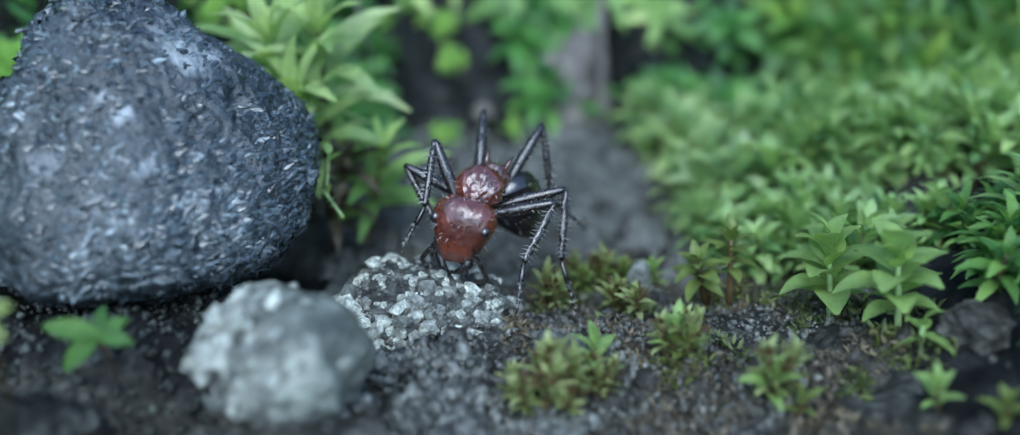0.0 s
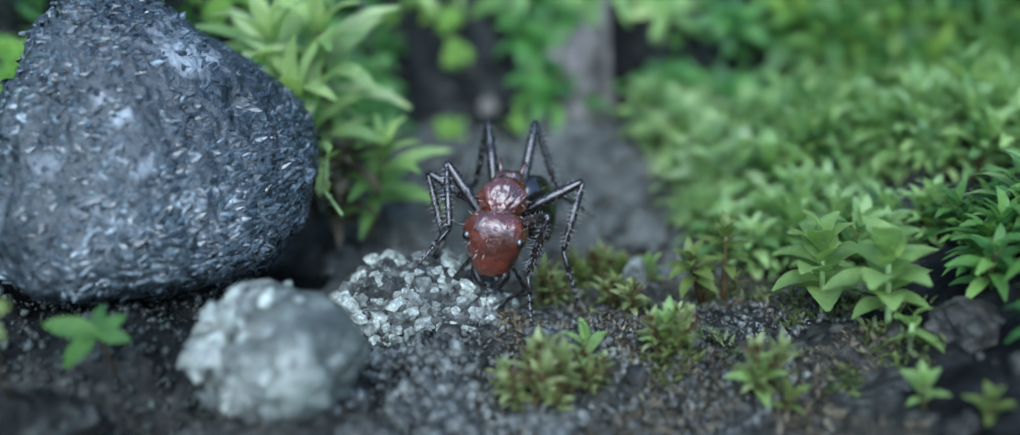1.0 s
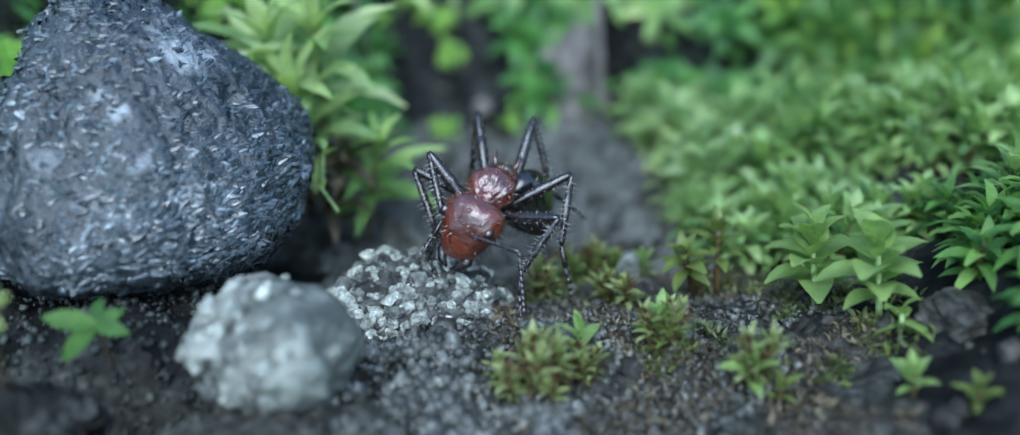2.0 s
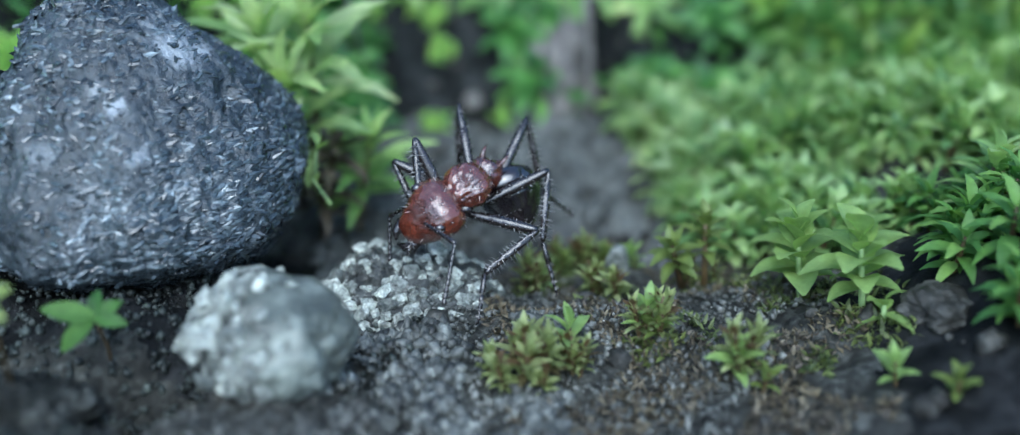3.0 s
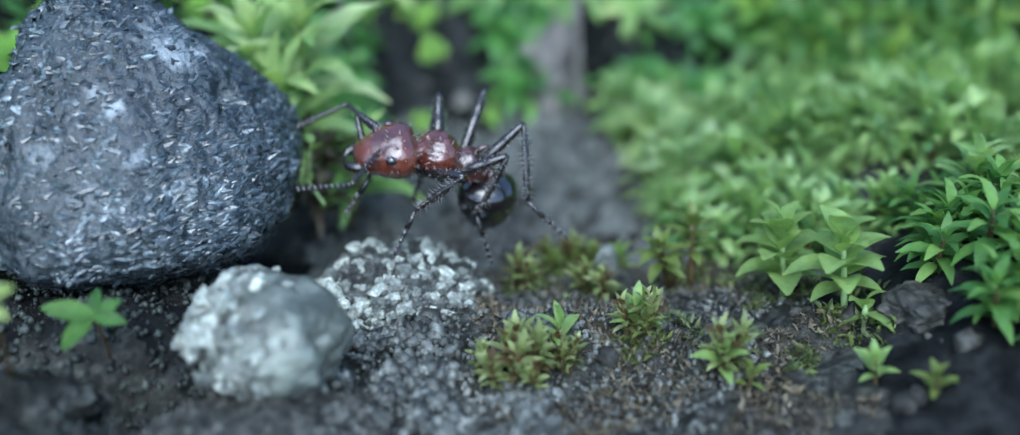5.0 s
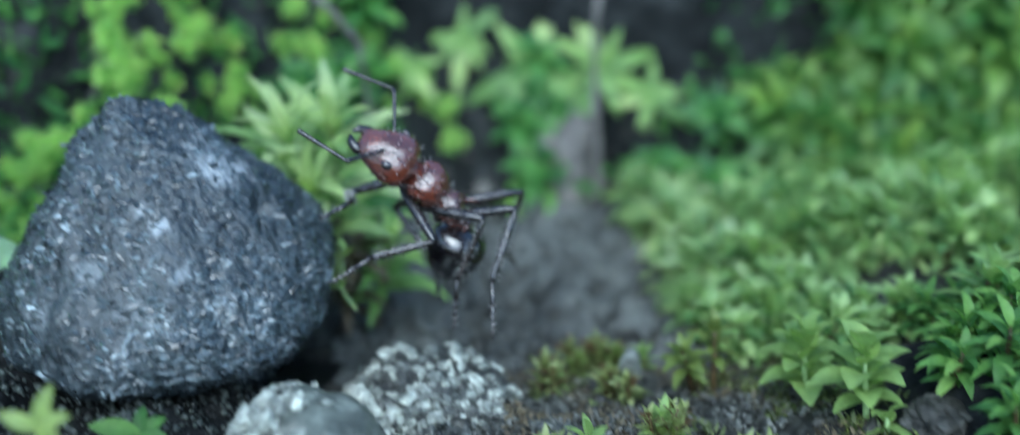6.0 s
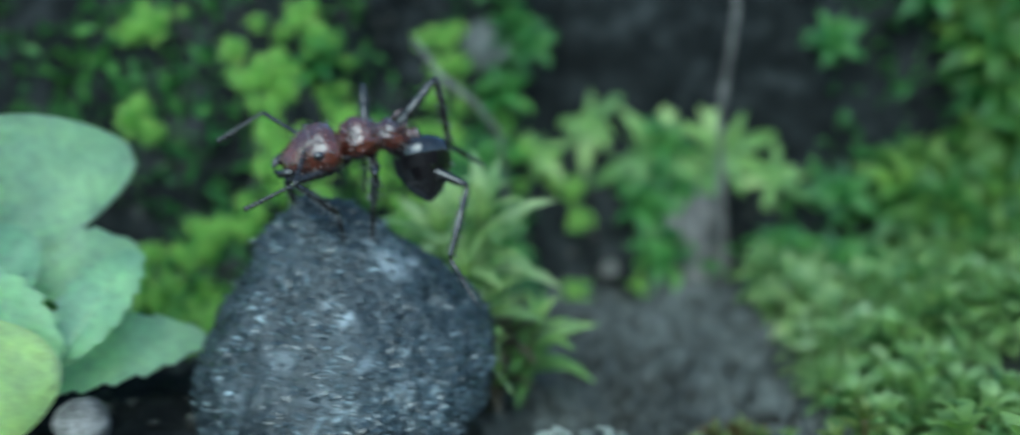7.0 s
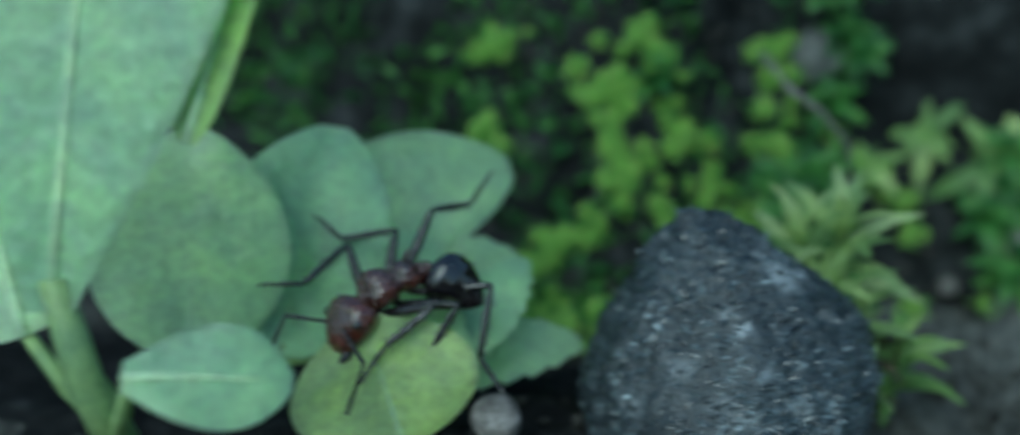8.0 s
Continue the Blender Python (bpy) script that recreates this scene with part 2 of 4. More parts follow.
def part(name, bm, mat, parent=None, label="", smooth=True, place=None):
    me = bm if isinstance(bm, bpy.types.Mesh) else mesh_of(bm, name, mat, smooth)
    ob = new(name, me)
    ob.parent = parent
    if place is not None:
        ob.matrix_basis = place
    if label:
        ob["label"] = label
    return ob


def at(x, y, z, rx=0, ry=0, rz=0, s=1.0):
    return pose(x * MM, y * MM, z * MM, rx, ry, rz) @ Matrix.Scale(s, 4)


def thing(name, x, y, z, label, category, group="", rx=0, ry=0, rz=0, s=1.0, kind=""):
    ob = new(name)
    ob.empty_display_size = 0.001
    ob.matrix_basis = at(x, y, z, rx, ry, rz, s)
    return tagged(ob, label, category, group, kind)


def step(a, b, v):
    t = min(1.0, max(0.0, (v - a) / (b - a)))
    return t * t * (3 - 2 * t)


def fract(p, octaves=4, h=0.9):
    return noise.fractal(p, h, 2.1, octaves)


def turn_to(origin, ahead, up):
    """A pose in millimetres with +x along ahead and +z near up."""
    x = Vector(ahead).normalized()
    y = Vector(up).cross(x).normalized()
    z = x.cross(y)
    m = Matrix((x, y, z)).transposed().to_4x4()
    m.translation = Vector(origin)
    return m


def tube(bm, pts, radii, seg=8, cap=True):
    """A round tapered tube through points."""
    rings = []
    n = len(pts)
    pts = [Vector(p) for p in pts]
    for i, p in enumerate(pts):
        d = (pts[min(i + 1, n - 1)] - pts[max(i - 1, 0)]).normalized()
        side = d.cross(Vector((0, 0, 1)))
        if side.length < 0.05:
            side = d.cross(Vector((0, 1, 0)))
        side.normalize()
        up = side.cross(d)
        rings.append([bm.verts.new(p + (side * math.cos(a) + up * math.sin(a)) * radii[i])
                      for a in (2 * math.pi * k / seg for k in range(seg))])
    for a, b in zip(rings, rings[1:]):
        for k in range(seg):
            bm.faces.new((a[k], a[(k + 1) % seg], b[(k + 1) % seg], b[k]))
    if cap:
        bm.faces.new(rings[0][::-1])
        bm.faces.new(rings[-1])
    return bm


def loft(bm, sections, seg=24):
    """Rings across x: each (x, z, half width, half height)."""
    rings = []
    for x, z, ry, rz in sections:
        rings.append([bm.verts.new((x, ry * math.cos(a), z + rz * math.sin(a)))
                      for a in (2 * math.pi * k / seg for k in range(seg))])
    for a, b in zip(rings, rings[1:]):
        for k in range(seg):
            bm.faces.new((a[k], a[(k + 1) % seg], b[(k + 1) % seg], b[k]))
    bm.faces.new(rings[0][::-1])
    bm.faces.new(rings[-1])
    bmesh.ops.recalc_face_normals(bm, faces=bm.faces)
    return bm


def blade(bm, m, length, width, droop=0.5, fold=0.25, nu=2, nv=5, tip=0.85, wave=0.0, neck=0.15, power=0.8, teeth=0.0):
    """A leaf from the origin of m along its +x, upper side +z: folded along the rib, drooping at the end."""
    rows = []
    for i in range(nv + 1):
        t = i / nv
        w = width * 0.5 * (math.sin(math.pi * min(1, t ** tip * 0.96 + 0.02)) ** power + neck * (1 - t))
        w *= 1 - teeth * ((t * 6.5) % 1.0) * (t < 0.92)
        ang = droop * t * t
        cx, cz = length * t * math.cos(ang * 0.6), length * t * math.sin(-ang * 0.6)
        row = []
        for j in range(-nu, nu + 1):
            s = j / nu
            rip = wave * width * math.sin(t * 9 + s * 2) * abs(s)
            row.append(bm.verts.new(m @ Vector((cx, s * w, cz + abs(s) * w * fold * (1 - 0.5 * t) + rip))))
        rows.append(row)
    for a, b in zip(rows, rows[1:]):
        for k in range(len(a) - 1):
            bm.faces.new((a[k], a[k + 1], b[k + 1], b[k]))
    return bm


def rock_bm(radius, squash, seed, rough=0.25, freq=0.4, sub=4, grain=0.0, gfreq=2.0, shape=None, flakes=0.0):
    """A stone: an icosphere pushed about by noise, in millimetres."""
    bm = bmesh.new()
    bmesh.ops.create_icosphere(bm, subdivisions=sub, radius=1.0)
    o = Vector((seed * 7.3, seed * 3.1, seed * 1.7))
    for v in bm.verts:
        d = v.co.normalized()
        r = 1 + rough * fract(d * radius * freq + o, 3)
        if grain:
            p = d * radius * gfreq + o
            cell, spots = noise.voronoi(p)
            r += grain * (0.5 - cell[0]) + grain * 0.4 * fract(p * 1.7, 2)
            if flakes:
                r += grain * (noise.cell(spots[0] * 9.7) - 0.5) * flakes * min(1.0, (cell[1] - cell[0]) * 5)
        q = Vector((d.x * squash[0], d.y * squash[1], d.z * squash[2])) * radius * r
        v.co = shape(q) if shape else q
    return bm


# ---------------------------------------------------------------- ground
def bank_foot(x):
    """How far away the bank begins."""
    return 55.0 - 14.0 * step(-5, -22, x) - 2.0 * step(14, 30, x)


def ground_z(x, y):
    z = 1.9 - 4.6 * step(23, 40, y) - 0.7 * step(40, 54, y)
    z += 2.6 * step(-6, -11, x) * (1 - step(17.5, 21.5, y)) - 0.6 * step(-7, -11, x) * step(18, 22, y) * (1 - step(26, 34, y))
    z += 1.9 * step(-8, -11, x) * step(-20, -17, x) * step(21.5, 24.5, y) * (1 - step(28, 31, y))
    z += 3.8 * step(8, 20, x) * (1 - 0.55 * step(38, 52, y))
    z += 3.8 * step(-15, -21, x) * step(18, 26, y)
    b = bank_foot(x)
    z += 24.0 * step(b, b + 9.0 + 9.0 * step(-6, -18, x), y)
    return z


def relief(x, y):
    p = Vector((x, y, 0))
    far = step(33, 40, y)
    return (0.75 + 0.5 * far) * fract(p * 0.28, 4) + (0.16 + 0.22 * far) * fract(p * (1.6 - 0.6 * far) + Vector((9, 3, 1)), 3)


def spread(lo, hi, fine, far):
    """Even steps within lo..hi, then ever longer ones out to far."""
    v = list(np.arange(lo, hi + 1e-6, fine))
    d = fine
    while v[-1] < far:
        d *= 1.5
        v.append(v[-1] + d)
    d, left = fine, []
    while (left[-1] if left else lo) > -far:
        d *= 1.5
        left.append((left[-1] if left else lo) - d)
    return left[::-1] + v


def build_ground():
    xs, ys = spread(-34, 32, 0.3, 600), spread(12, 68, 0.3, 900)
    verts = [(x * MM, y * MM, (ground_z(x, y) + relief(x, y)) * MM) for y in ys for x in xs]
    w = len(xs)
    faces = [(j * w + i, j * w + i + 1, (j + 1) * w + i + 1, (j + 1) * w + i)
             for j in range(len(ys) - 1) for i in range(w - 1)]
    me = bpy.data.meshes.new("ground")
    me.from_pydata(verts, [], faces)
    me.polygons.foreach_set("use_smooth", [True] * len(me.polygons))
    me.materials.append(M_SOIL)
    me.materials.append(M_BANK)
    me.materials.append(M_CLAY)
    me.materials.append(M_SHADESOIL)

    def zone(c):
        x, y = c.x / MM, c.y / MM
        w = 1.5 * noise.noise(c * 300)
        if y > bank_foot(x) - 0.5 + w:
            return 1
        # soil under the boulder and at the right front painted dark as shade
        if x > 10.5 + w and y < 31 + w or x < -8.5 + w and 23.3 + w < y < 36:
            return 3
        return 2 if y > 34.5 - 4.0 * step(1, -2, x) + w and -9 + w < x < 9 + w else 0

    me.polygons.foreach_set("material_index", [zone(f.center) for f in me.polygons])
    return tagged(new("ground", me), "dark damp crumbly soil rising to an earth bank", "ground", kind="structure")


build_ground()


def surface(x, y):
    return ground_z(x, y) + relief(x, y)


# ---------------------------------------------------------------- stones
def stone_shape(q):
    """Draws the boulder in to a blunt point and undercuts its foot."""
    t = step(0.5, 8.0, q.z)
    k = 1.0 - 0.30 * t
    u = step(0.2, -4.5, q.z)
    v = Vector((q.x * (k - 0.14 * u) - 0.6 * t, q.y * (k - 0.28 * u) + 1.4 * t + 0.5 * u, q.z if q.z > 0 else q.z * 0.62))
    return v - v.normalized() * 0.55 * step(0.75, 0.15, (v - Vector((3.85, -0.3, 3.9))).length)


def lone_stone(name, bm, mat, x, y, z, label, rz=0, category="stone", rx=0):
    ob = part(name, bm, mat)
    ob.matrix_basis = at(x, y, z, rx, 0, rz)
    return tagged(ob, label, category)


BOULDER = lone_stone("boulder", rock_bm(1.0, (5.8, 5.8, 7.0), 3, 0.10, 1.6, 7, 0.0075, 30.0, stone_shape, 2.2), M_STONE,
           -13.4, 31.0, 4.3, "dark wet pointed stone with pale mineral flecks and painted glints", 0)


def flakes_on(ob, n, seed, keep, lo, hi, mat):
    """Thin glossy mineral scales lying flat on a stone's skin, in one mesh."""
    r = random.Random(seed)
    faces = [f for f in ob.data.polygons if f.normal.y < 0.35 and f.center.z > -3.5 * MM]
    bm = bmesh.new()
    k = 0
    while k < n:
        f = r.choice(faces)
        if r.random() > keep(f.center / MM):
            continue
        k += 1
        s = lo + (hi - lo) * r.random() ** 2.5
        m = turn_to(f.center / MM + f.normal * 0.01, Vector((0, 0, 1)).cross(f.normal), f.normal) @ pose(0, 0, 0, r.uniform(-16, 16), r.uniform(-16, 16), r.uniform(-30, 30))
        ring = [bm.verts.new(m @ Vector((s * r.uniform(1.1, 1.6) * math.cos(a), s * 0.45 * r.uniform(0.7, 1.2) * math.sin(a), 0.0))) for a in (0.3, 1.4, 2.6, 3.7, 5.0)]
        top = bm.verts.new(m @ Vector((0, 0, s * 0.22)))
        for a, b in zip(ring, ring[1:] + ring[:1]):
            bm.faces.new((a, b, top))
    tagged(part("mineral_scale", bm, mat, ob, "thin glossy grey mineral scales", smooth=False), kind="stuff")


flakes_on(BOULDER, 13000, 91, lambda p: 0.2 + 0.8 * step(-2, 4, p.x) * step(4.5, 0.5, p.z), 0.045, 0.27, M_SCALE)


def grain_mesh(seed, mat):
    return mesh_of(rock_bm(1.0, (1.0, 0.85, 0.7), seed, 0.75, 1.1, 1), "grain", mat, False)


def granular(name, core, grains, mats, x, y, z, rz, label, sizes, reach, seed, crust=None):
    """A crumb of grit: a core with grains set in its skin."""
    ob = thing(name, x, y, z, label, "stone", rz=rz)
    body = part("core", core, mats[0], ob)
    r = random.Random(seed)
    kinds = [grain_mesh(seed + k, mats[1]) for k in range(4)]
    faces = [f for f in body.data.polygons if f.normal.z > -0.35]
    skin = [f for f in faces if crust is None or crust(f.normal)]
    for _ in range(grains):
        f = r.choice(skin)
        s = sizes[0] + (sizes[1] - sizes[0]) * r.random() ** 2.2
        c = f.center / MM + f.normal * s * reach * r.uniform(-1, 1)
        m = turn_to(c * MM, f.normal.orthogonal(), f.normal) @ pose(0, 0, 0, r.uniform(-30, 30), r.uniform(-30, 30), r.uniform(0, 360))
        part("grain", r.choice(kinds), None, ob, place=m @ Matrix.Scale(s, 4))
    fine = bmesh.new()
    for _ in range(1500):
        f = r.choice(skin)
        s = r.uniform(0.04, 0.15)
        m = turn_to(f.center / MM, f.normal.orthogonal(), f.normal) @ pose(0, 0, 0, r.uniform(-40, 40), r.uniform(-40, 40), r.uniform(0, 360))
        tetra = [fine.verts.new(m @ Vector((a * s, b * s * 0.8, c * s * 0.7))) for a, b, c in ((1, 0, -0.3), (-0.5, 0.9, -0.3), (-0.5, -0.9, -0.3), (0.1, 0, 1), (0.9, 0.8, 0.5))]
        for a, b, c in ((0, 1, 3), (1, 2, 3), (2, 0, 3), (0, 4, 3), (4, 1, 3), (0, 1, 4)):
            fine.faces.new((tetra[a], tetra[b], tetra[c]))
    tagged(part("fine_grit", fine, M_GRIT, ob, smooth=False), kind="stuff")
    return ob


granular("round_pebble", rock_bm(2.12, (1.1, 1.0, 0.78), 5, 0.16, 0.7, 6, 0.045, 1.5), 300, (M_ROUND, M_CRUMB), -6.85, 22.6, 3.85, -30,
         "pale grey rounded pebble crusted with mineral grains on one side", (0.14, 0.4), 0.5, 61, lambda v: v.z > -0.3 and v.x + 0.35 * v.y - 0.25 * v.z + 0.5 * noise.noise(v * 2.3) < -0.35)
granular("flat_crumb", rock_bm(2.7, (1.14, 0.95, 0.62), 8, 0.14, 0.6, 6, 0.12, 2.0), 300, (M_MATRIX, M_CRUMB), -3.9, 29.4, 0.6, -10,
         "flat gritty grey crumb of pale mineral grains", (0.17, 0.42), 0.6, 71, lambda v: v.y < 0.45 and v.z > -0.15)
granular("flat_crumb", rock_bm(2.6, (1.3, 0.8, 0.45), 9, 0.2, 0.6, 5, 0.06, 1.5), 200, (M_DARKROCK, M_DARKROCK), -6.6, 19.6, 2.3, 8,
         "flat dark gritty crumb under the round pebble", (0.10, 0.3), 0.5, 81)
lone_stone("brown_stone", rock_bm(1.55, (1.2, 1.0, 0.8), 11, 0.3, 0.9, 5, 0.08, 2.6, None, 1.2), M_BLACKROCK,
           -13.6, 20.6, 2.5, "rough dark brown stone half sunk in soil", 35)
lone_stone("pinkish_pebble", rock_bm(0.95, (1.0, 1.0, 0.9), 13, 0.15, 0.8, 4, 0.04, 1.5), M_TWIG,
           -21.2, 25.0, 6.2, "small smooth pale pinkish pebble", 0)
lone_stone("grey_slab", rock_bm(1.15, (1.1, 0.9, 0.5), 17, 0.3, 0.9, 5, 0.09, 2.4, None, 1.2), M_DARKROCK,
           13.2, 25.2, 3.1, "grey gritty stone chip between moss shoots", 15)
lone_stone("upright_chip", rock_bm(1.0, (0.45, 0.4, 1.0), 19, 0.2, 0.9, 4, 0.04, 1.4), M_CRUMB,
           3.8, 31.6, 0.6, "small upright grey stone chip in moss", 0, rx=8)
lone_stone("bank_stone", rock_bm(3.6, (0.62, 0.62, 1.45), 23, 0.25, 0.35, 5, 0.05, 1.2, None, 1.0), M_TWIG,
           2.4, 56.0, -2.6, "rough grey stone at the foot of the bank", 0)
lone_stone("bank_stone", rock_bm(2.6, (1.2, 0.7, 0.9), 37, 0.25, 0.35, 5, 0.05, 1.2, None, 1.0), M_CORE,
           -10.0, 59.5, 10.7, "rough grey stone set in the earth bank", 20)
lone_stone("tan_pebble", rock_bm(0.6, (1.0, 1.0, 0.9), 29, 0.15, 0.8, 3), M_TWIG,
           -2.8, 54.8, -2.4, "small tan pebble at the foot of the bank", 0)


# ---------------------------------------------------------------- shoots and leaves
def leaf_poses(seed, n, height, low=10, high=75, lean=0.0):
    """Where the leaves of one shoot sit: spiral up the stem, the upper ones steeper."""
    r = random.Random(seed)
    out = []
    for i in range(n):
        t = i / max(1, n - 1)
        az = i * 2.3998 + r.uniform(-0.25, 0.25)
        el = radians(low + (high - low) * t ** 1.3 + r.uniform(-9, 9))
        ahead = Vector((math.cos(az) * math.cos(el), math.sin(az) * math.cos(el), math.sin(el)))
        up = Vector((-math.cos(az) * math.sin(el), -math.sin(az) * math.sin(el), math.cos(el)))
        z = height * (0.25 + 0.75 * t)
        size = (0.75 + 0.35 * math.sin(math.pi * min(1, t * 1.15))) * r.uniform(0.85, 1.15)
        out.append((turn_to((lean * z * 0.3, 0, z), ahead, up), size))
    return out


def stem_bm(height, radius, lean=0.0, seg=6):
    return tube(bmesh.new(), [(lean * z * 0.3, 0, z) for z in (-0.35 * height, 0.2 * height, 0.6 * height, height)],
                [radius * 1.2, radius, radius * 0.85, radius * 0.5], seg)


def shoot_meshes(seed, n, length, width, height, mat, low=10, high=75, droop=0.6, fold=0.35, stem=None, nv=4):
    bm = bmesh.new()
    for m, k in leaf_poses(seed, n, height, low, high):
        blade(bm, m, length * k, width * k, droop, fold, 1, nv)
    return (mesh_of(stem_bm(height, 0.07 + 0.02 * height), "stem", stem or M_BROWNSTEM), mesh_of(bm, "foliage", mat))


def scatter_shoots(name, kinds, spots, label, category, group):
    """One thing for each spot: x, y, z, kind, size, tilt towards, tilt, turn."""
    for x, y, z, k, size, tilt, side, turn in spots:
        ob = thing(name, x, y, z, label, category, group, tilt, side, 0, size)
        spin = pose(0, 0, 0, 0, 0, turn)
        part("stem", kinds[k][0], None, ob, place=spin)
        part("foliage", kinds[k][1], None, ob, place=spin.copy())


def leafy(name, seed, n, length, width, height, mat, x, y, z, label, category, tilt=0, side=0, turn=0, low=5, high=70,
          droop=0.6, fold=0.35, group="", stem=None, stem_r=0.12):
    """A near shoot, each leaf a part of its own on one shared mesh."""
    ob = thing(name, x, y, z, label, category, group, tilt, side, turn)
    part("stem", stem_bm(height, stem_r), stem or M_STEM, ob)
    leaf = mesh_of(blade(bmesh.new(), Matrix.Identity(4), length, width, droop, fold, 2, 6), "leaf", mat)
    for m, k in leaf_poses(seed, n, height, low, high):
        m.translation = m.translation * MM
        part("leaf", leaf, None, ob, place=m @ Matrix.Scale(k, 4))
    return ob


# seedlings and shoots near the stones
def seedling(label, base, crown, tips, width, mat):
    """A thin stem from the soil to a crown, and a leaf from there to each tip."""
    ob = thing("sprout", *base, label, "seedling")
    o, c = Vector(base), Vector(crown)
    part("stem", tube(bmesh.new(), [(0, 0, -0.4), tuple((c - o) * 0.5 + Vector((0.12, 0, 0))), tuple(c - o)], [0.06, 0.05, 0.045], 7), M_BROWNSTEM, ob)
    for k, tip in enumerate(tips):
        d = Vector(tip) - c
        leaf = blade(bmesh.new(), Matrix.Identity(4), d.length * 1.05, width * d.length ** 0.7, 0.35, 0.3, 2, 7, 0.9, 0.01)
        part("leaf", leaf, mat, ob, place=turn_to((c - o) * MM, d, (0.1 * math.sin(k * 2.0), -0.6, 0.8)))
    return ob


M_BUD = foliage("cream_bud_leaf", (0.40, 0.46, 0.17), (0.24, 0.33, 0.09), (0.32, 0.41, 0.13), island=False)
seedling("small fresh green seedling with pointed leaves", (-11.9, 22.9, 2.2), (-11.75, 22.4, 4.75),
         [(-12.95, 22.1, 5.3), (-12.7, 21.8, 4.05), (-10.85, 22.2, 4.7), (-11.8, 23.0, 5.3), (-11.1, 22.8, 5.05)], 0.45, M_SPROUT)
seedling("cream and yellowish seedling beside the dark stone", (-12.9, 19.7, 5.0), (-13.0, 19.6, 7.1),
         [(-12.15, 19.3, 7.8), (-12.3, 19.2, 7.0), (-13.8, 19.5, 7.7), (-12.7, 19.9, 8.2)], 0.42, M_BUD)
leafy("sprout", 4, 3, 1.7, 1.0, 0.9, M_TUFT, -0.5, 52.2, -3.6, "lone small yellow-green seedling on grey clay", "seedling",
      -35, 0, 30, 55, 80, 0.2, 0.2, stem_r=0.08)
leafy("sprout", 6, 4, 0.75, 0.42, 1.2, M_MOSSPALE, -7.7, 33.4, 3.6, "tiny pale seedling against the dark stone", "seedling",
      -10, 25, 60, 10, 60, 0.3, 0.25, stem_r=0.06)
leafy("sprout", 8, 4, 0.65, 0.4, 0.9, M_MOSSPALE, -7.2, 32.6, 3.0, "tiny pale seedling against the dark stone", "seedling",
      -5, 35, 150, 10, 60, 0.3, 0.25, stem_r=0.06)
SHOOTS = "leafy moss shoots on the soil"
leafy("moss_shoot", 5, 18, 1.7, 1.05, 2.6, M_MOSSPALE, 9.9, 28.6, 1.2, "pale green leafy shoot with broad pointed leaves", "moss",
      -12, -6, 0, 14, 74, 0.6, 0.35, SHOOTS)
leafy("moss_shoot", 7, 18, 1.6, 1.0, 2.6, M_MOSSPALE, 11.2, 26.3, 2.3, "pale green leafy shoot with broad pointed leaves", "moss",
      -10, 8, 70, 8, 70, 0.6, 0.35, SHOOTS)
leafy("moss_shoot", 9, 6, 1.1, 0.6, 0.9, M_MOSSPALE, 11.5, 25.2, 2.3, "short pale green leafy shoot under taller ones", "moss",
      -15, 5, 20, -10, 60, 0.6, 0.35, SHOOTS)
leafy("moss_shoot", 12, 20, 1.05, 0.46, 1.9, M_MOSSOLIVE, 7.0, 31.0, 0.9, "olive moss shoot with brown lower leaves", "moss",
      -12, 0, 10, -5, 75, 0.5, 0.4, SHOOTS, M_BROWNSTEM)
leafy("moss_shoot", 13, 18, 1.0, 0.42, 1.5, M_MOSSOLIVE, 6.0, 30.6, 0.8, "olive moss shoot with brown lower leaves", "moss",
      -10, -12, 50, -5, 70, 0.5, 0.4, SHOOTS, M_BROWNSTEM)
for k, (x, y, h, n, l, mat, word) in enumerate([
        (1.7, 24.6, 1.3, 6, 1.1, M_MOSSPALE, "pale green"), (4.1, 25.3, 1.3, 7, 1.1, M_MOSSPALE, "pale green"),
        (4.6, 25.0, 0.8, 6, 0.9, M_MOSSOLIVE, "olive"), (6.6, 23.4, 1.2, 6, 1.15, M_MOSSPALE, "pale green"),
        (7.3, 22.8, 0.8, 5, 0.8, M_MOSSOLIVE, "olive"), (0.6, 31.4, 1.1, 12, 0.75, M_MOSS, "bright green"),
        (1.6, 33.2, 1.2, 12, 0.8, M_MOSSOLIVE, "olive"),
        (3.4, 33.6, 1.3, 12, 0.85, M_MOSSOLIVE, "olive"), (4.8, 33.2, 1.2, 10, 0.8, M_MOSSPALE, "pale green"),
        (11.0, 22.4, 1.0, 7, 1.0, M_MOSSPALE, "pale green"), 
        (12.2, 21.2, 0.8, 7, 0.8, M_MOSSOLIVE, "olive")]):
    leafy("moss_shoot", 40 + k, int(n * 1.4), l * 0.85, l * 0.32, h, mat, x, y, surface(x, y) - 0.05,
          f"{word} moss shoot with narrow leaves", "moss", -10 + 7 * math.sin(k * 2.1), 9 * math.sin(k * 1.3), 47 * k,
          28, 82, 0.5, 0.4, SHOOTS, M_BROWNSTEM, 0.06)

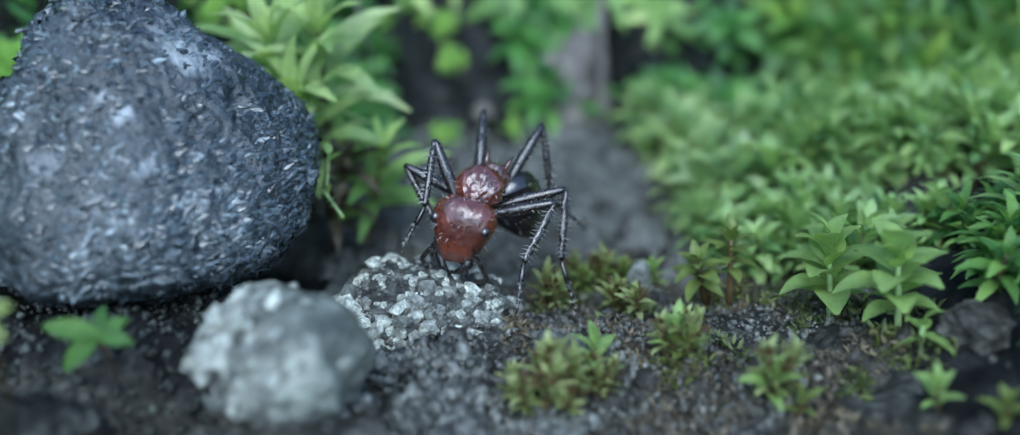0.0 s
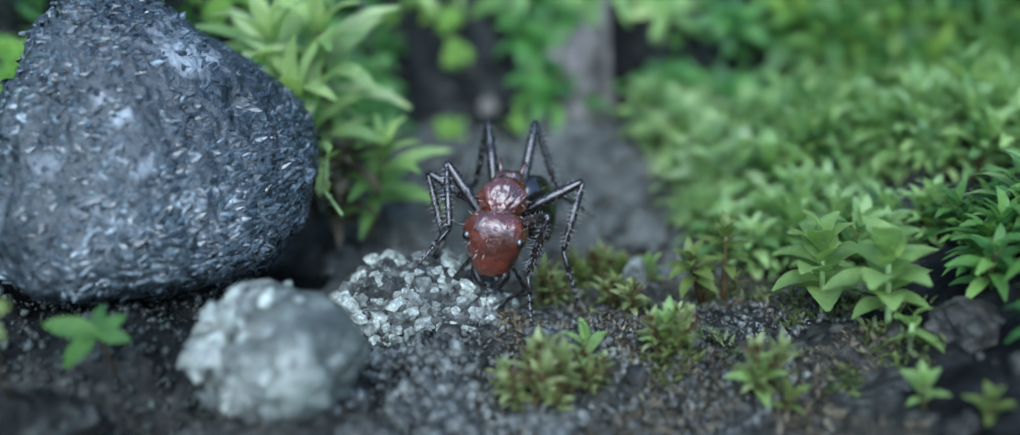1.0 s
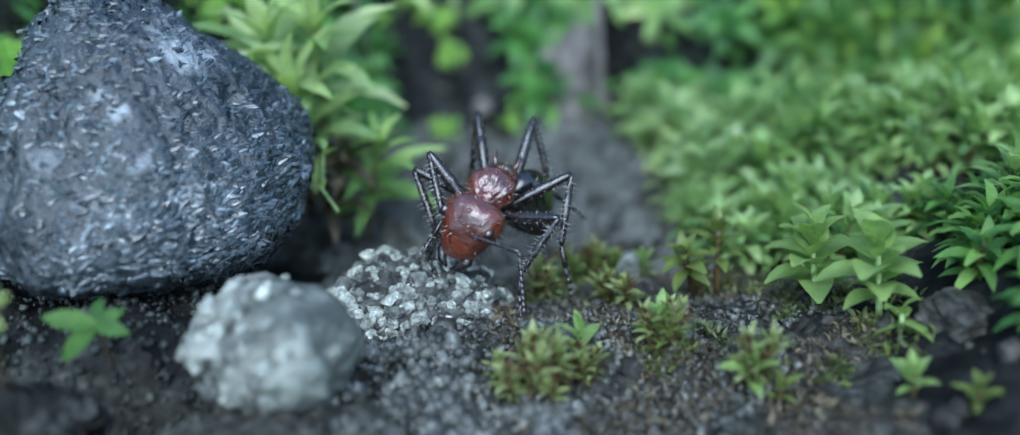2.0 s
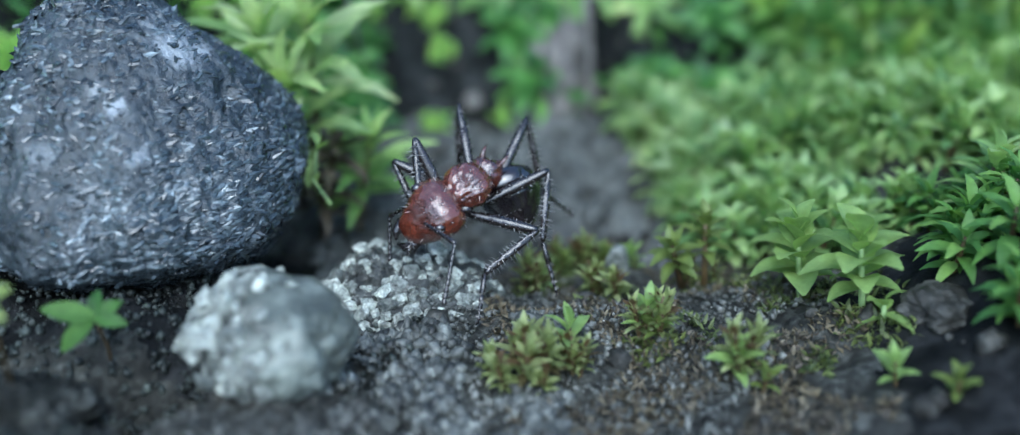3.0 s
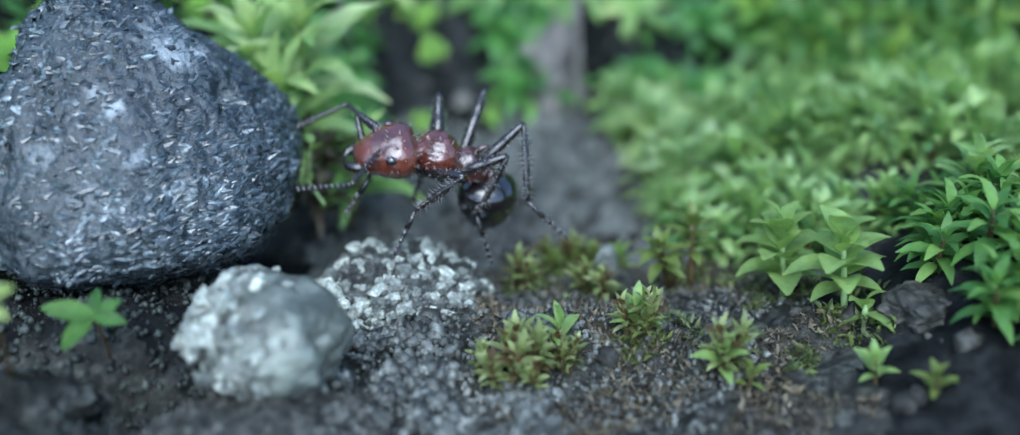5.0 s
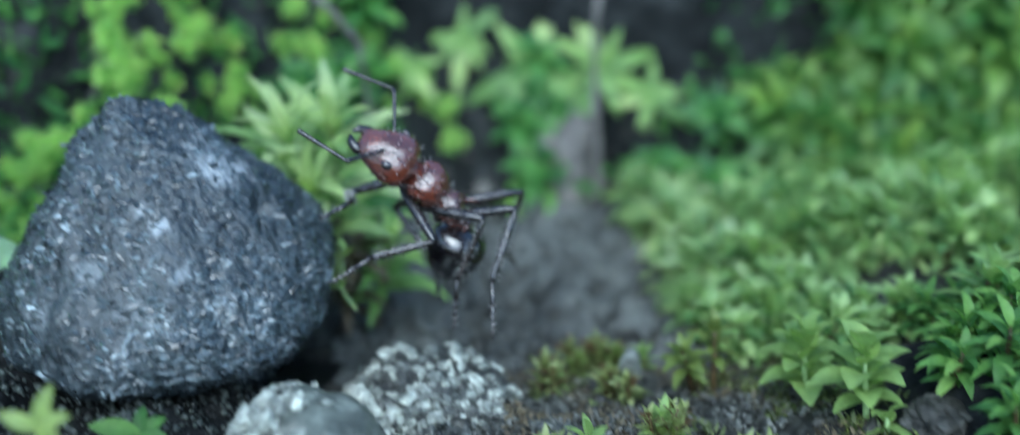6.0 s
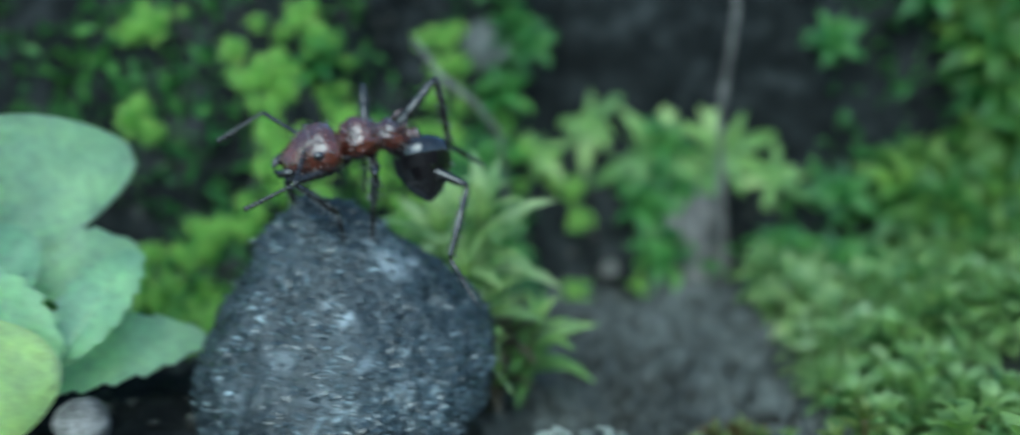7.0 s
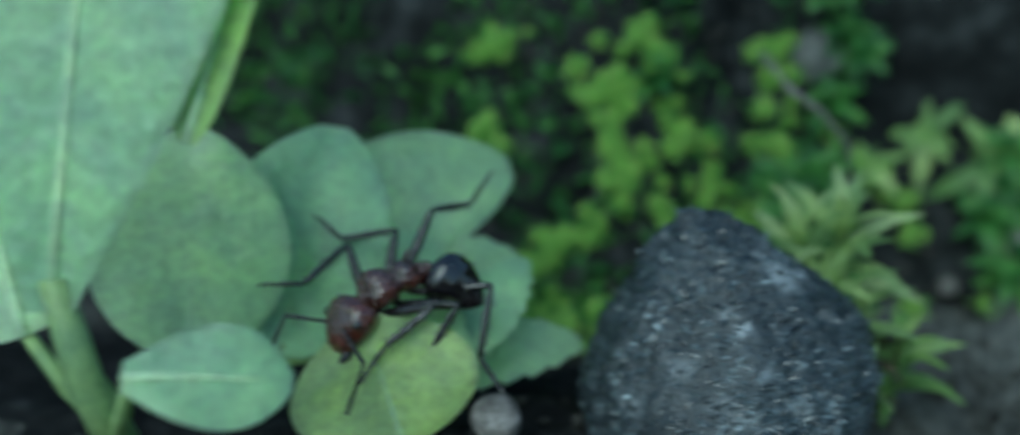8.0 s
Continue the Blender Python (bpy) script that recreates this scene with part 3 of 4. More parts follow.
# carpet of moss and the moss on the bank
KINDS = [shoot_meshes(100 + i, 24, 1.5, 0.5, 2.3 + 0.2 * i, M_MOSS, droop=0.7) for i in range(3)]
BANKKINDS = [shoot_meshes(130 + i, 14, 2.1, 0.75, 2.4, M_MOSSFAR, 0, 60) for i in range(3)]
BRIGHTKINDS = [shoot_meshes(140 + i, 16, 2.2, 0.7, 2.6, M_MOSSBRIGHT, 0, 65) for i in range(3)]
STARS = [shoot_meshes(150 + i, 9, 3.5, 0.85, 1.0, M_STAR, -5, 34, 0.5, 0.4) for i in range(2)]
SPIKY = [shoot_meshes(160 + i, 19, 3.4, 0.75, 4.6, M_SPIKY if i else M_STAR, 15, 75, 0.5, 0.4) for i in range(2)]
TUFTS = [shoot_meshes(170 + i, 13, 1.25, 0.52, 1.3, M_TUFT, 0, 60, 0.5, 0.3) for i in range(3)]

FUZZ = [shoot_meshes(200 + i, 22, 0.75, 0.25, 1.1 + 0.2 * i, M_FUZZ, 20, 84, 0.4, 0.4) for i in range(3)]

rnd = random.Random(7)


def joined_shoots(name, kinds, spots, label):
    """Shoots past counting, in one mesh."""
    vs, fs, base = [], [], 0
    for x, y, z, k, size, tilt, side, turn in spots:
        me = kinds[k][1]
        m = np.array(at(x, y, z, tilt, side, 0, size) @ pose(0, 0, 0, 0, 0, turn))
        v = np.empty(len(me.vertices) * 3)
        me.vertices.foreach_get("co", v)
        v = np.c_[v.reshape(-1, 3), np.ones(len(me.vertices))] @ m.T
        f = np.empty(len(me.loops), dtype=int)
        me.loops.foreach_get("vertex_index", f)
        vs.append(v[:, :3])
        fs.append(f.reshape(-1, 4) + base)
        base += len(v)
    me = bpy.data.meshes.new(name)
    me.from_pydata(np.concatenate(vs).tolist(), [], np.concatenate(fs).tolist())
    me.polygons.foreach_set("use_smooth", [True] * len(me.polygons))
    me.materials.append(kinds[0][1].materials[0])
    return tagged(new(name, me), label, "moss", kind="stuff")


def moss_spots(n, xlo, xhi, ylo, yhi, keep, tilt, lo, hi):
    out = []
    while len(out) < n:
        x, y = rnd.uniform(xlo, xhi), rnd.uniform(ylo, yhi)
        if keep(x, y):
            out.append((x, y, surface(x, y) - 0.2, rnd.randrange(3), rnd.uniform(lo, hi), rnd.uniform(*tilt), rnd.uniform(-15, 15), rnd.uniform(0, 360)))
    return out


def on_carpet(x, y):
    edge = 6 + 0.12 * (52 - y) + 3.5 * step(38, 30, y)
    return x > edge and not (x < 12.5 and y < 31.5) and noise.noise(Vector((x * 0.22, y * 0.22, 6.0))) > -0.04 + 0.4 * step(10, 14, x) * step(40, 34, y)


def on_bank(x, y):
    b = bank_foot(x)
    if not b + 0.5 < y < b + 12:
        return False
    return noise.noise(Vector((x * 0.16, y * 0.22, 4.0))) > (0.2 if -11 < x < 13 else -0.02)


def on_left_bank(x, y):
    b = bank_foot(x)
    return b - 2.5 < y < b + 10.5 and noise.noise(Vector((x * 0.21, y * 0.3, 1.0))) > 0.06


scatter_shoots("moss_shoot", KINDS, moss_spots(130, 6, 26, 30.5, 44, on_carpet, (-28, 5), 0.6, 1.3),
               "bright green moss shoot in a dense carpet", "moss", "moss carpet shoots")
joined_shoots("moss_carpet", KINDS, moss_spots(170, 6, 32, 40, 53, on_carpet, (-28, 10), 0.6, 1.45), "dense bright green moss carpet before the bank")
scatter_shoots("moss_shoot", BANKKINDS, moss_spots(90, -20, 30, 46, 64, on_bank, (15, 60), 0.7, 1.2),
               "green moss shoot growing on the earth bank", "moss", "moss on the bank")
joined_shoots("bank_moss", BRIGHTKINDS, moss_spots(240, 14.5, 34, 46, 63, on_bank, (10, 55), 0.7, 1.5), "thick green moss hanging on the bank")
scatter_shoots("moss_tuft", TUFTS, moss_spots(300, -33, -4.0, 38, 58, on_left_bank, (25, 60), 0.36, 0.8),
               "small yellow-green tuft of round leaves on the bank", "moss", "tufts on the bank")
def on_slope(x, z, *rest):
    """The spot on the bank at that height."""
    y = bank_foot(x)
    while surface(x, y) < z and y < 80:
        y += 0.1
    return (x, y, surface(x, y) - 0.2, *rest)


scatter_shoots("moss_shoot", STARS, [
    on_slope(0.0, 4.2, 0, 1.15, 60, 0, 10), on_slope(4.2, 4.3, 1, 1.2, 62, 10, 60), on_slope(7.6, 2.4, 0, 0.75, 55, 0, 130),
    on_slope(-4.0, 5.8, 1, 0.85, 58, -8, 200), on_slope(-7.4, 4.4, 0, 0.75, 50, 0, 250)],
    "star-shaped pale green moss rosette on the bank", "moss", "star rosettes")
scatter_shoots("moss_shoot", SPIKY, [
    (-8.9, 38.6, 0.6, 1, 1.1, 6, -8, 0), (-7.3, 39.4, -1.6, 0, 0.9, 10, 12, 90), (-10.4, 40.2, 2.0, 1, 1.2, 10, -4, 200),
    (-9.3, 41.5, 2.4, 1, 1.15, 15, 4, 300)],
    "tall spiky pale green moss shoot behind the stone", "moss", "spiky shoots behind the stone")
scatter_shoots("moss_shoot", [shoot_meshes(165 + i, 15, 2.4, 0.55, 2.4, M_MOSSBROWN, 0, 70, 0.7, 0.4) for i in range(2)], [
    (-8.6, 37.6, -0.9, 0, 1.0, 0, 5, 0), (-9.6, 38.0, 0.3, 1, 1.0, 5, -5, 120), (-8.2, 38.4, 0.8, 0, 0.8, 8, 10, 220)],
    "withered brown moss shoot behind the stone", "moss", "withered shoots behind the stone")
PALE = [shoot_meshes(180 + i, 16, 2.0, 0.6, 3.0, M_SPIKY, 0, 75, 0.6, 0.35) for i in range(3)]
scatter_shoots("moss_shoot", PALE, moss_spots(26, 5.5, 11, 40, 52, lambda x, y: x > 5.5 + 0.1 * (52 - y), (-20, 15), 0.8, 1.2),
               "pale feathery moss shoot at the carpet's edge", "moss", "moss carpet shoots")
SHADE = [shoot_meshes(190 + i, 18, 1.5, 0.48, 2.0, M_MOSSDARK, 0, 70, 0.7, 0.35) for i in range(3)]
scatter_shoots("moss_shoot", SHADE, moss_spots(64, 13.4, 21, 20.5, 33, lambda x, y: x > 13.2 + 0.14 * (y - 21) + 1.2 * step(23, 21, y) and (x - 13.2) ** 2 + (y - 25.2) ** 2 > 2.6, (-25, 10), 0.6, 1.0),
               "mid-green moss shoot on soil darkened for shade", "moss", "shoots on black soil")
near = random.Random(17)
CLUMPS = [(0.5, 23.7, 1.5, 15), (4.3, 25.3, 0.6, 4), (6.9, 23.2, 0.6, 3), (2.5, 34.2, 1.4, 11), (0.9, 31.2, 0.6, 5), (6.7, 31.2, 0.8, 4), (3.2, 30.6, 0.8, 4)]
tufts = []
for cx, cy, r, n in CLUMPS:
    for _ in range(n):
        a, d = near.uniform(0, 6.283), r * near.random() ** 0.6
        x, y = cx + d * math.cos(a), cy + d * 0.7 * math.sin(a)
        tufts.append((x, y, surface(x, y) - 0.1, near.randrange(3), near.uniform(0.7, 1.15), near.uniform(-20, 8), near.uniform(-14, 14), near.uniform(0, 360)))
scatter_shoots("moss_shoot", FUZZ, tufts, "fuzzy olive moss shoot with pale tips and brown base", "moss", "fuzzy moss clumps")
# a grey-brown stalk and thin dead stems before the bank
tagged(part("dead_stalk", tube(bmesh.new(), [(4.4, 54.4, -5.0), (4.2, 54.2, -1.5), (3.9, 54.2, 3.0), (3.7, 54.6, 8.0), (4.4, 55.2, 14.0), (4.1, 57.0, 19.0)],
              [0.42, 0.36, 0.26, 0.2, 0.16, 0.13], 8), M_TWIG), "dead grey-brown stalk standing before the bank", "stalk")


tagged(part("dry_stem", tube(bmesh.new(), [(-13.0, 48.0, 14.2), (-11.5, 47.0, 12.4), (-9.9, 47.2, 11.0), (-8.7, 47.5, 9.2), (-8.6, 48.0, 7.3), (-8.6, 48.5, 5.5), (-8.3, 49.7, 2.0)],
            [0.12, 0.16, 0.16, 0.15, 0.13, 0.12, 0.1], 6), M_TWIG), "thin bent dry stem before the bank", "stem")


# ---------------------------------------------------------------- broad-leaved seedling
def broad_leaf_bm(length, width, droop, fold, wave=0.02, power=0.8, teeth=0.0, far=0.0):
    bm = blade(bmesh.new(), Matrix.Identity(4), length, width, droop, fold, 6, 40 if teeth else 20, far or (0.9 if power < 1 else 1.0), wave, 0.10, power, teeth)
    bmesh.ops.solidify(bm, geom=bm.faces[:], thickness=0.06)
    return bm


def broad_plant(label, base, leaves, rib=1.0):
    """Leaves: base point, tip, width, the way the upper side faces, droop, fold, and whether it is young."""
    ob = thing("seedling", *base, label, "seedling")
    o = Vector(base)
    for foot, tip, width, up, droop, fold, *young in leaves:
        foot, tip = Vector(foot) - o, Vector(tip) - o
        d = tip - foot
        m = turn_to(foot * MM, d, up)
        leaf = part("leaf", broad_leaf_bm(d.length * 1.04, width, droop, fold, power=1.2 if d.length > 20 else 0.62, teeth=0.2 if width < 3.6 and len(leaves) > 5 else 0.0, far=1.3 if rib == 1.0 and d.length < 5 else 0.0), M_YOUNG if young else M_BROAD, ob, place=m)
        part("midrib", tube(bmesh.new(), [(d.length * t * math.cos(droop * t * t * 0.6), 0, -d.length * t * math.sin(droop * t * t * 0.6) + 0.01)
                                         for t in (0, 0.15, 0.3, 0.45, 0.6, 0.75, 0.88)],
                            [w * rib for w in (0.17, 0.15, 0.13, 0.1, 0.08, 0.06, 0.03)], 6), M_VEIN, leaf)
        if width < 2:
            continue
        mid = foot * 0.55 + Vector((0, 0, -0.4))
        part("leafstalk", tube(bmesh.new(), [(0, 0, -0.5), tuple(mid * 0.6), tuple(mid), tuple(foot + (tip - foot) * 0.04)], [w * (2.2 if width > 8 else 1.0) for w in (0.28, 0.26, 0.24, 0.18)], 8), M_STEM, ob)
    return ob


broad_plant("broad-leaved pale green seedling with smooth oval leaves", (-29.4, 15.6, 11.2), [
    ((-29.8, 15.0, 15.4), (-26.9, 23.4, 37.7), 8.8, (0.3, -0.78, 0.5), 0.12, 0.12),
    ((-26.0, 17.6, 19.4), (-24.2, 20.8, 25.8), 1.8, (0.2, -0.8, 0.6), 0.1, 0.3, True),
    ((-27.2, 14.2, 14.0), (-23.4, 16.1, 13.2), 2.9, (0.1, -0.7, 0.75), 0.25, 0.15),
    ((-31.0, 15.0, 14.6), (-34.5, 18.5, 20.0), 4.5, (0.4, -0.8, 0.4), 0.2, 0.15),
])
broad_plant("broad-leaved green seedling with overlapping oval leaves", (-28.5, 28.5, 6.6), [
    ((-24.4, 23.6, 5.6), (-25.9, 24.9, 10.0), 6.8, (0.3, -0.75, 0.6), 0.2, 0.1, True),
    ((-33.2, 24.2, 8.6), (-33.7, 27.5, 16.8), 7.4, (0.5, -0.8, 0.35), 0.25, 0.15),
    ((-30.8, 26.2, 7.6), (-29.7, 31.8, 15.8), 7.0, (0.35, -0.8, 0.4), 0.3, 0.35),
    ((-23.2, 27.2, 7.1), (-27.6, 28.1, 10.9), 3.4, (0.3, -0.7, 0.6), 0.3, 0.2),
    ((-23.2, 27.9, 7.1), (-21.8, 31.9, 9.9), 2.6, (0.2, -0.7, 0.6), 0.3, 0.25),
    ((-31.4, 31.2, 11.0), (-23.3, 35.3, 12.6), 5.6, (0.25, -0.85, 0.45), 0.25, 0.12),
    ((-26.0, 28.4, 5.6), (-19.6, 31.6, 6.6), 3.2, (0.15, -0.6, 0.8), 0.4, 0.2),
    ((-28.6, 30.7, 8.6), (-22.7, 33.3, 9.3), 3.4, (0.2, -0.7, 0.7), 0.3, 0.1),
    ((-29.6, 26.8, 8.0), (-25.0, 30.0, 11.0), 4.6, (0.3, -0.8, 0.5), 0.25, 0.1),
], 0.4)

# ---------------------------------------------------------------- loose grit and withered moss
def joined(name, base, rows, mat, label, category):
    """Many small copies of one shape in one mesh: base is (verts, faces), rows are 4x4 arrays in millimetres."""
    v, f = base
    v = np.c_[np.array(v), np.ones(len(v))]
    verts = np.concatenate([(v @ m.T)[:, :3] for m in rows]) * MM
    faces = (np.array(f)[None] + (np.arange(len(rows)) * len(v))[:, None, None]).reshape(-1, len(f[0]))
    me = bpy.data.meshes.new(name)
    me.from_pydata(verts.tolist(), [], faces.tolist())
    me.polygons.foreach_set("use_smooth", [True] * len(me.polygons))
    me.materials.append(mat)
    return tagged(new(name, me), label, category, kind="stuff")


def base_of(bm):
    bm.verts.ensure_lookup_table()
    out = [tuple(v.co) for v in bm.verts], [tuple(v.index for v in f.verts) for f in bm.faces]
    bm.free()
    return out


def grain_base():
    bm = bmesh.new()
    bmesh.ops.create_icosphere(bm, subdivisions=1, radius=1.0)
    r = random.Random(3)
    for v in bm.verts:
        v.co *= r.uniform(0.75, 1.2)
    bm.verts.index_update()
    return base_of(bm)


def scattered(n, seed, xlo, xhi, ylo, yhi, smin, smax, keep=None, tilt=180, sink=0.2, power=2.0):
    r = random.Random(seed)
    rows = []
    while len(rows) < n:
        x, y = r.uniform(xlo, xhi), r.uniform(ylo, yhi)
        if keep and not keep(x, y):
            continue
        s = smin + (smax - smin) * r.random() ** power
        e = Euler((radians(r.uniform(-tilt, tilt)), radians(r.uniform(-tilt, tilt)), r.uniform(0, 6.283)))
        m = Matrix.Translation((x, y, surface(x, y) + s * (0.5 - sink))) @ e.to_matrix().to_4x4() @ Matrix.Diagonal((s, s * r.uniform(0.6, 1), s * r.uniform(0.5, 0.9), 1))
        rows.append(np.array(m))
    return rows


joined("soil_grit", grain_base(), scattered(8000, 11, -9, 12, 20, 37, 0.03, 0.19, lambda x, y: ((x - 0.8) / 9.0) ** 2 + ((y - 28.5) / 8.5) ** 2 < 1 + 0.5 * noise.noise(Vector((x * 0.3, y * 0.3, 3)))), M_GRIT, "fine pale grit and soil crumbs", "grit")
joined("soil_crumbs", grain_base(), scattered(3000, 12, -30, 28, 17, 58, 0.1, 0.6, lambda x, y: y > 35 or noise.noise(Vector((x, y, 8)) * 0.5) > 0.15, 180, 0.4, 4.0), M_DARKROCK, "dark soil crumbs", "soil")


joined("pale_grit", grain_base(), scattered(2300, 14, -6.5, 1.5, 18, 26.5, 0.05, 0.36, lambda x, y: noise.noise(Vector((x * 0.6, y * 0.6, 12))) > -0.1), M_PALEGRIT, "grey gritty soil lumps", "grit")
joined("clay_crumbs", grain_base(), scattered(2400, 15, -9, 9, 35, 54, 0.08, 0.65, lambda x, y: noise.noise(Vector((x * 0.35, y * 0.35, 15))) > -0.15, 180, 0.35, 3.0), M_CLAY, "grey clay crumbs before the bank", "soil")
joined("wet_grit", grain_base(), scattered(4200, 13, -18, -3, 16, 29, 0.03, 0.22), M_WETGRIT, "dark wet grit round the stones", "grit")


def tiny_blade():
    bm = blade(bmesh.new(), Matrix.Rotation(radians(-60), 4, "Y"), 1.0, 0.36, 0.5, 0.4, 1, 3)
    bm.verts.index_update()
    return base_of(bm)


def brown_patch(x, y):
    return noise.noise(Vector((x * 0.35, y * 0.35, 2))) > -0.12 and 12.5 + noise.noise(Vector((x, y, 5)) * 0.4) * 3 - 2.5 * step(27, 23, y) > x > -1.5 + (30 - y) * 0.15


joined("withered_moss", tiny_blade(), scattered(13000, 21, -2, 17, 20, 35, 0.12, 0.42, brown_patch, 35, 0.5), M_MOSSBROWN, "withered brown moss leaves on the soil", "moss")
joined("short_moss", tiny_blade(), scattered(4200, 22, 0, 17, 20, 36, 0.18, 0.55, lambda x, y: x < 13 and y > 23.5 and noise.noise(Vector((x * 0.5, y * 0.5, 7))) > 0.12, 30, 0.5),
       M_MOSSLOW, "short olive moss on the soil", "moss")
joined("bank_leaves", tiny_blade(), scattered(8500, 23, -52, 30, 38, 66, 0.6, 2.0, lambda x, y: bank_foot(x) - 1 < y and noise.noise(Vector((x * 0.12, y * 0.2, 9))) > (-0.25 if x < -17 else 0.14 if x < 13 else -0.5), 60, 0.5),
       M_MOSSFAR, "small moss leaves over the bank", "moss")


# ---------------------------------------------------------------- the ant
def bristles(bm, x0, x1, n, seed, length, width=0.018):
    """Stiff hairs that grow from points of the skin between x0 and x1."""
    q = random.Random(seed)
    bm.normal_update()
    roots = [v for v in bm.verts if x0 <= v.co.x <= x1 and v.normal.length > 0.5]
    for v in q.sample(roots, min(n, len(roots))):
        d = (v.normal + Vector((q.uniform(0.0, 0.6), 0, 0))).normalized()
        a = d.orthogonal().normalized() * width * 1.6
        b = d.cross(a).normalized() * width * 1.6
        tip = bm.verts.new(v.co + d * length * q.uniform(0.6, 1.1))
        p, r = bm.verts.new(v.co + a - d * 0.01), bm.verts.new(v.co + b - d * 0.01)
        for f in ((v, p, tip), (p, r, tip), (r, v, tip)):
            bm.faces.new(f).material_index = 1


def segment_bm(length, r0, r1, r2, hairs, seed, hair=0.2):
    bm = bmesh.new()
    xs = [0, 0.06, 0.2, 0.5, 0.8, 0.94, 1.0]
    rs = [r0 * 0.7, r0, (r0 + r1) / 2, r1, (r1 + r2) / 2, r2, r2 * 0.7]
    loft(bm, [(k / 16 * length, 0, r, r) for k, r in ((k, float(np.interp(k / 16, xs, rs))) for k in range(17))], 10)
    bristles(bm, 0.1 * length, 0.98 * length, hairs, seed, hair)
    return bm


def tarsus_bm(length):
    bm = bmesh.new()
    ring = []
    cuts = [0, 0.45, 0.62, 0.77, 0.9, 1.0]
    for k, (a, b) in enumerate(zip(cuts, cuts[1:])):
        r = 0.085 - 0.008 * k
        ring += [(a * length + 0.001, 0, r * 0.6, r * 0.6), ((a + 0.03) * length, 0, r, r), ((b - 0.02) * length, 0, r * 1.15, r * 1.15)]
    loft(bm, ring + [(length, 0, 0.03, 0.03)], 8)
    for s in (-1, 1):
        tube(bm, [(length * 0.98, 0, 0), (length * 1.05, s * 0.07, -0.02), (length * 1.08, s * 0.11, -0.1)], [0.035, 0.028, 0.008], 5)
    bristles(bm, 0.05 * length, 0.97 * length, 34, 5, 0.17)
    return bm


LEGS = {"LF": (0.95, 0.42, -0.55, 2.5, 2.3, 1.6), "LM": (0.05, 0.46, -0.6, 2.6, 2.5, 1.8), "LH": (-0.75, 0.42, -0.55, 3.1, 2.8, 1.9),
        "RF": (0.95, -0.42, -0.55, 2.5, 2.3, 1.6), "RM": (0.05, -0.46, -0.6, 2.6, 2.5, 1.8), "RH": (-0.75, -0.42, -0.55, 3.1, 2.8, 1.9)}
NECK, WAIST = Vector((1.15, 0, 0.06)), Vector((-1.85, 0, -0.3))
FEELER = {"L": Vector((1.3, 0.4, 0.55)), "R": Vector((1.3, -0.4, 0.55))}  # on the head


